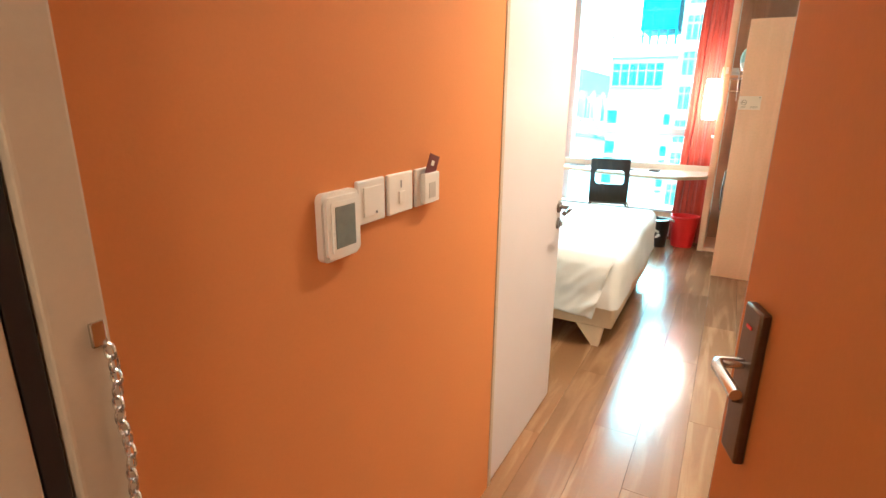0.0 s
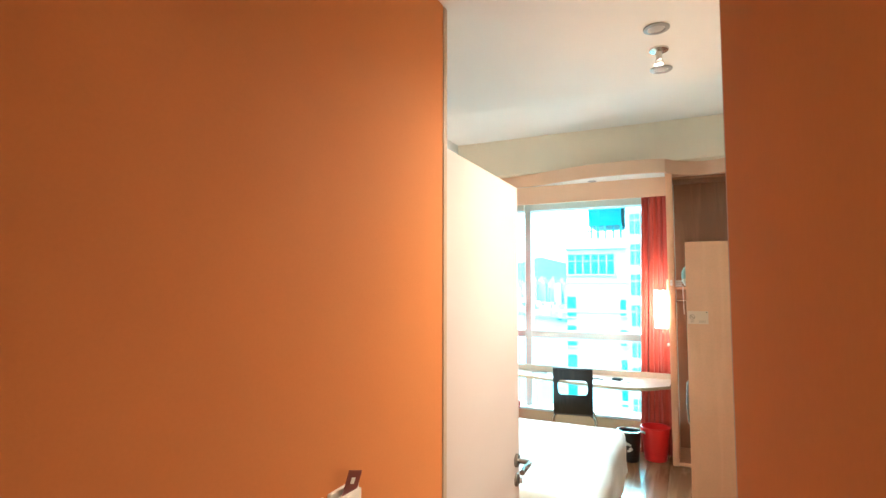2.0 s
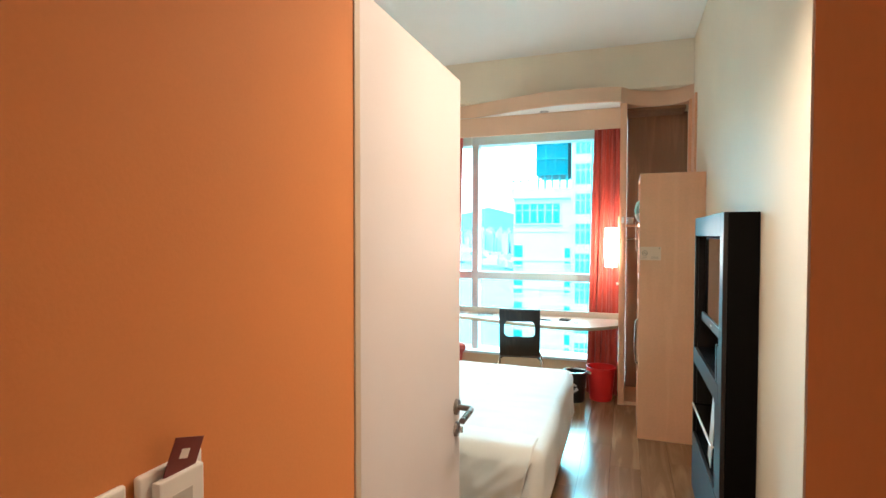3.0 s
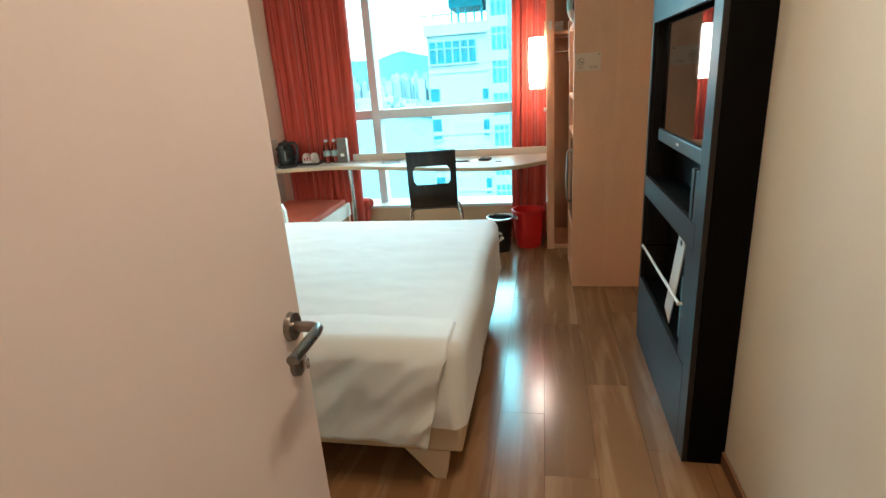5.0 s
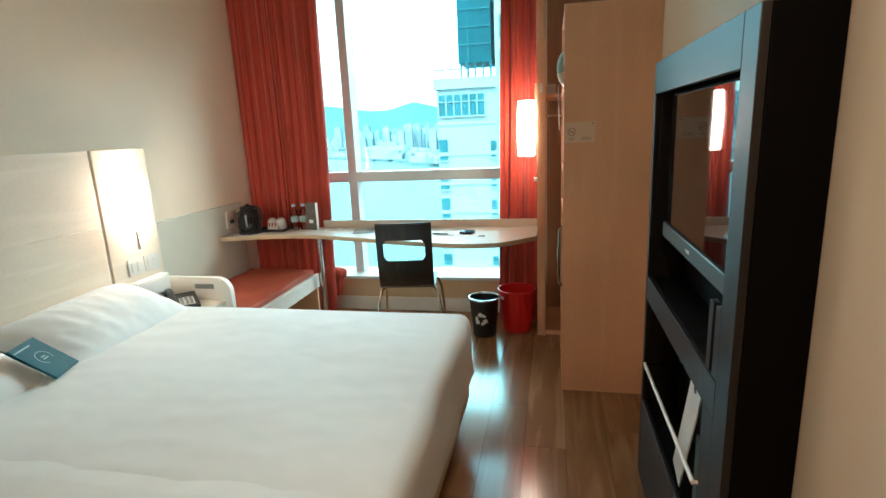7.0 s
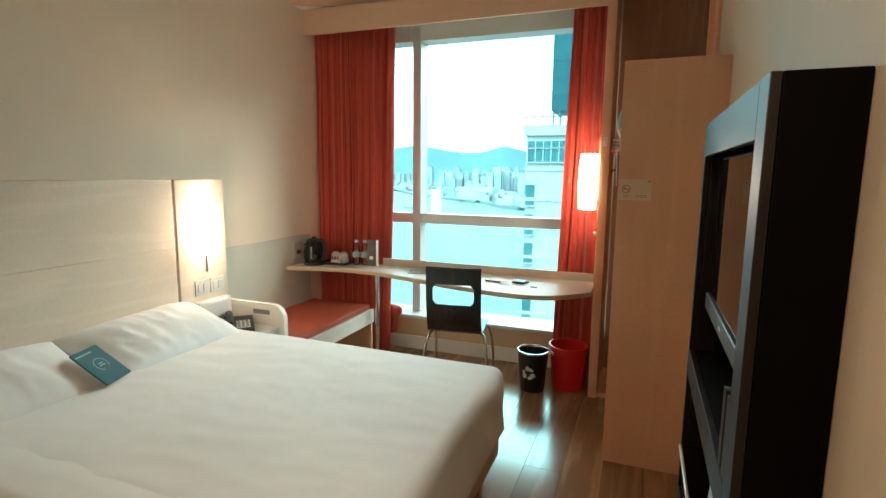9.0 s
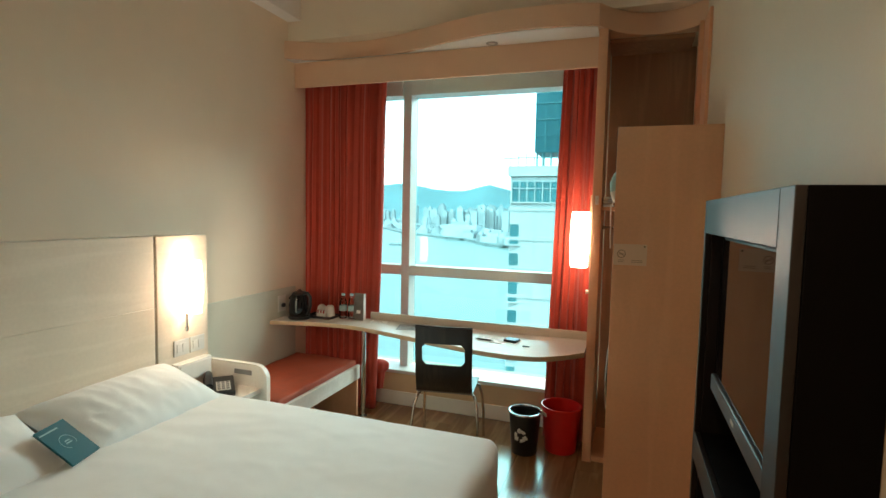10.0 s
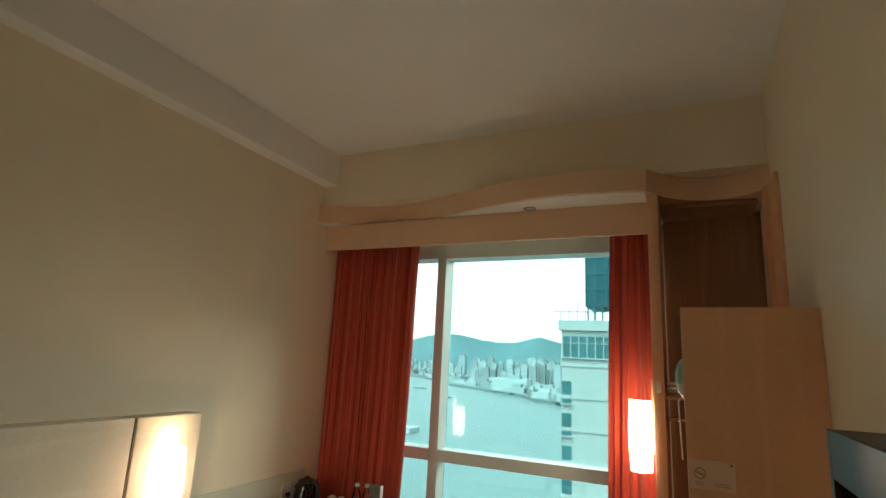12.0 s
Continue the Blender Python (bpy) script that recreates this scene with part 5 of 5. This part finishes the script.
# ---- outside: harbour, far shore and the tower next door ----
WATER = -58.0
sea = mat("harbour_water", (0.082, 0.14, 0.135), 0.45, vary=0.12, scale=0.02, fine=0.25, bump=0.4)
structure("water", box((-6000, 60, WATER - 2), (3000, 4950, WATER)), sea, "calm blue-green harbour water", "water")
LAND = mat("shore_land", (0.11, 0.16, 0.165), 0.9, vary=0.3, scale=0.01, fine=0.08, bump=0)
# distance haze over the hills is put into their blue-green base colour
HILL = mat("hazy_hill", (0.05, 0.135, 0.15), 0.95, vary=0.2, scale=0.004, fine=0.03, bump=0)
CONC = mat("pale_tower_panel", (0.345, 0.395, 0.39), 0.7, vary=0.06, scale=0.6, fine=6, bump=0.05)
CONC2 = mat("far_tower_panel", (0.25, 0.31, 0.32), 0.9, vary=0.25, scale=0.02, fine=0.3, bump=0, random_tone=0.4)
TWIN = mat("dark_tower_window", (0.03, 0.15, 0.17), 0.5, vary=0.3, scale=0.5, bump=0, spec=0.12)
BAYGLASS = mat("pale_green_bay_glass", (0.06, 0.20, 0.20), 0.5, vary=0.3, scale=0.8, bump=0, spec=0.15)
GREEN = mat("blue_green_glass_wall", (0.006, 0.085, 0.105), 0.5, vary=0.25, scale=0.3, bump=0, spec=0.1)


def bearing(az, dist):
    return dist * math.sin(radians(az)), dist * math.cos(radians(az))


SHORE = [(-75, 3600), (-45, 2700), (-29, 2050), (-23, 1300), (-19.5, 1180), (-12.8, 880), (-5, 760), (10, 720), (40, 900)]
pts = [bearing(-75 + 115 * i / 90, curve_through(SHORE, -75 + 115 * i / 90) * (1 + 0.03 * math.sin(i * 1.7))) for i in range(91)]
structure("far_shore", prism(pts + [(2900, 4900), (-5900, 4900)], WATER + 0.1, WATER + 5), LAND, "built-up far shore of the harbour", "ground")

RIDGE = [(-80, 1.2), (-45, 1.6), (-33, 1.4), (-29, 1.95), (-26, 2.7), (-23.6, 2.9), (-20.5, 2.45), (-18, 2.2), (-16, 2.6), (-14.5, 2.95), (-12.5, 2.5), (-8, 1.8), (0, 2.2), (20, 1.6), (45, 1.2)]
bm = bmesh.new()
prev = None
for i in range(161):
    az = -80 + 125 * i / 160
    crest = 4300 * math.tan(radians(curve_through(RIDGE, az))) + 1.7 + 14 * noise.noise(Vector((az * 0.8, 2, 0)))
    row = []
    for j in range(9):
        t = j / 8
        d = 3500 + 800 * t
        x, y = bearing(az, d)
        row.append(bm.verts.new((x, y, WATER + 4 + (crest - WATER - 4) * (t ** 1.3) + 30 * noise.noise(Vector((x * 0.004, y * 0.004, 0))) * t * (1 - t))))
    if prev:
        for j in range(8):
            bm.faces.new((prev[j], row[j], row[j + 1], prev[j + 1]))
    prev = row
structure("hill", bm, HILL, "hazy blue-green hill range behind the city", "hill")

rng = random.Random(7)
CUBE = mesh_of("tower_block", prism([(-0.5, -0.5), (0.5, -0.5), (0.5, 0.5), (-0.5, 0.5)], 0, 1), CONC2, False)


def far_block(az, dist, w, d, h):
    x, y = bearing(az, dist)
    t = thing("apartment_block", (x, y, WATER + 5), "pale distant apartment tower on the far shore", "building", "towers on the far shore")
    ob = new("tower_wall", CUBE)
    ob.parent = t
    ob.matrix_basis = Matrix.Diagonal((w, d, h, 1))
    top = new("roof", CUBE)
    top.parent = t
    top.matrix_basis = Matrix.Translation((0, 0, h)) @ Matrix.Diagonal((w * 0.5, d * 0.5, 6 + h * 0.04, 1))


for k in range(48):
    az = -34 + 25 * rng.random()
    dist = max(1500, curve_through(SHORE, az) + 450 + 1100 * rng.random())
    up = dist * math.tan(radians(rng.uniform(-1.2, 0.55))) + 55
    w, d = rng.uniform(13, 26), rng.uniform(12, 18)
    for i in range(rng.randint(1, 4)):
        far_block(az + i * rng.uniform(1.15, 1.7) * w / dist * 57.3, dist + rng.uniform(-20, 20), w, d, max(14, up * rng.uniform(0.9, 1.06)))
for az in (-31.0, -22.6, -19.6, -15.1, -14.3):
    far_block(az, 2350, 28, 28, 2350 * math.tan(radians(0.65)) + 55)
for k in range(150):
    az = -34 + 24 * rng.random()
    far_block(az, curve_through(SHORE, az) * (1.03 + 0.3 * rng.random()), rng.uniform(10, 45), rng.uniform(12, 40), rng.uniform(4, 14))
far_block(-17.3, curve_through(SHORE, -17.3) * 1.06, 75, 40, 26)
bx, by = bearing(-29.2, 470)
pier = thing("pier", (bx, by, WATER), "white pier in the harbour below", "pier")
part("deck", box((bx - 60, by - 9, WATER), (bx + 18, by + 9, WATER + 4)), CONC, pier)
for az, d in ((-27.0, 1150), (-24.5, 900)):
    x, y = bearing(az, d)
    bt = thing("ferry", (x, y, WATER), "small ferry crossing the harbour", "boat", "boats in the harbour")
    part("hull", prism([(x - 13, y - 3), (x + 9, y - 3), (x + 15, y), (x + 9, y + 3), (x - 13, y + 3)], WATER, WATER + 2.5), LAND, bt)
    part("cabin", box((x - 9, y - 2.4, WATER + 2.5), (x + 6, y + 2.4, WATER + 5.5)), CONC, bt)

# the tower next door: storeys of pale panels with bands and windows
TY, STOREY, ROOF = 54.8, 2.95, 6.3
tower = thing("tower_building", (-7, TY, WATER), "pale panelled apartment tower next door with rooftop frame", "building")
part("tower_wall", box((-11.0, TY, WATER), (-5.1, TY + 14, ROOF - 0.9)), CONC, tower)
part("parapet", box((-11.25, TY - 0.25, ROOF - 1.0), (-5.1, TY + 14, ROOF)), CONC, tower)
part("tower_wall", box((-5.09, TY - 0.4, WATER), (3.0, TY + 14, 15.0)), CONC, tower)


def tower_window(x0, x1, z0, z1, y, panes, bar=True):
    w = part("window", box((x0, y - 0.06, z0), (x1, y + 0.05, z1)), TWIN, tower)
    wd = (x1 - x0) / panes
    for k in range(panes + 1):
        if not bar:
            break
        part("frame", box((x0 + wd * k - 0.05, y - 0.12, z0), (x0 + wd * k + 0.05, y - 0.061, z1)), CONC, w)
    if bar:
        part("frame", box((x0, y - 0.12, (z0 + z1) / 2 + 0.3), (x1, y - 0.062, (z0 + z1) / 2 + 0.38)), CONC, w)
    part("sill", box((x0 - 0.1, y - 0.2, z0 - 0.12), (x1 + 0.1, y + 0.02, z0)), CONC, w)


tower_window(-10.85, -6.2, 2.72, 4.75, TY, 6)
for k in range(9):
    z = -0.3 - STOREY * k
    part("floor_band", box((-11.05, TY - 0.07, z + 2.1 - (0.0 if k else -0.05)), (-5.1, TY + 0.1, z + 2.45)), CONC, tower)
    tower_window(-10.95, -10.05, z - 1.3, z + 0.75, TY, 2, False)
    tower_window(-5.75, -5.2, z - 1.1, z + 0.5, TY, 1, False)
for k in range(14):
    z = 10.2 - STOREY * k
    bay = part("bay", box((-4.75, TY - 1.1, z - 1.45), (-3.1, TY - 0.41, z - 0.72)), CONC, tower)
    part("bay_window", box((-4.70, TY - 1.06, z - 0.719), (-3.15, TY - 0.42, z + 1.3)), BAYGLASS, bay)
    part("bay_head", box((-4.75, TY - 1.1, z + 1.301), (-3.1, TY - 0.41, z + 1.49)), CONC, bay)
    part("frame", box((-4.70, TY - 1.088, z + 0.62), (-3.15, TY - 1.062, z + 0.72)), CONC, bay)
    for x in (-4.7, -4.2, -3.7, -3.23):
        part("frame", box((x, TY - 1.09, z - 0.718), (x + 0.08, TY - 1.061, z + 1.30)), CONC, bay)
roof = part("rooftop_block", box((-8.85, TY + 1, 7.75), (-5.6, TY + 6, 20)), GREEN, tower, "dark blue-green glass rooftop block")
for x in (-8.7, -8.0, -7.3, -6.5, -5.8):
    part("stilt", box((x, TY + 1.2, ROOF - 0.5), (x + 0.15, TY + 1.4, 7.749)), TWIN, roof)
for z in (9.4, 11.0, 12.6):
    part("band", box((-8.9, TY + 0.93, z), (-5.6, TY + 0.999, z + 0.12)), TWIN, roof)
for x in (-7.9, -6.9):
    part("band", box((x, TY + 0.93, 7.76), (x + 0.12, TY + 0.98, 19.9)), TWIN, roof)
rail = part("roof_rail", tube([(-11.9, TY + 0.2, ROOF + 0.85), (-5.2, TY + 0.2, ROOF + 0.85)], 0.05, 6), TWIN, tower)
for k in range(8):
    part("rail_post", tube([(-11.1 + 0.8 * k, TY + 0.2, ROOF), (-11.1 + 0.8 * k, TY + 0.2, ROOF + 1.0 + 0.5 * (k % 3))], 0.04, 6), TWIN, rail)

# ---- floor planks, skirting and other pieces ----
floor = bpy.data.objects["floor"]
PW, PL = 0.19, 1.21
plank_meshes = {}


def plank(x0, x1, y0, y1):
    key = (round(x1 - x0, 4), round(y1 - y0, 4))
    if key not in plank_meshes:
        w, l = x1 - x0, y1 - y0
        plank_meshes[key] = mesh_of("plank", box((-w / 2, -l / 2, -0.0119), (w / 2, l / 2, 0), 0.0008, 1), PLANK)
    ob = new("plank", plank_meshes[key])
    ob.parent = floor
    ob.location = ((x0 + x1) / 2, (y0 + y1) / 2, 0)


row = 0
x = LEFT
while x < RIGHT - 0.01:
    xe = min(x + PW, RIGHT)
    y = 0.53 - (0.0, 0.47, 0.83, 0.23, 0.66)[row % 5]
    while y < SILL_Y - 0.01:
        ya, yb = max(y, 0.53), min(y + PL, SILL_Y)
        if yb - ya > 0.03:
            plank(x + 0.0003, xe - 0.0003, ya + 0.0003, yb - 0.0003)
        y += PL
    x, row = xe, row + 1
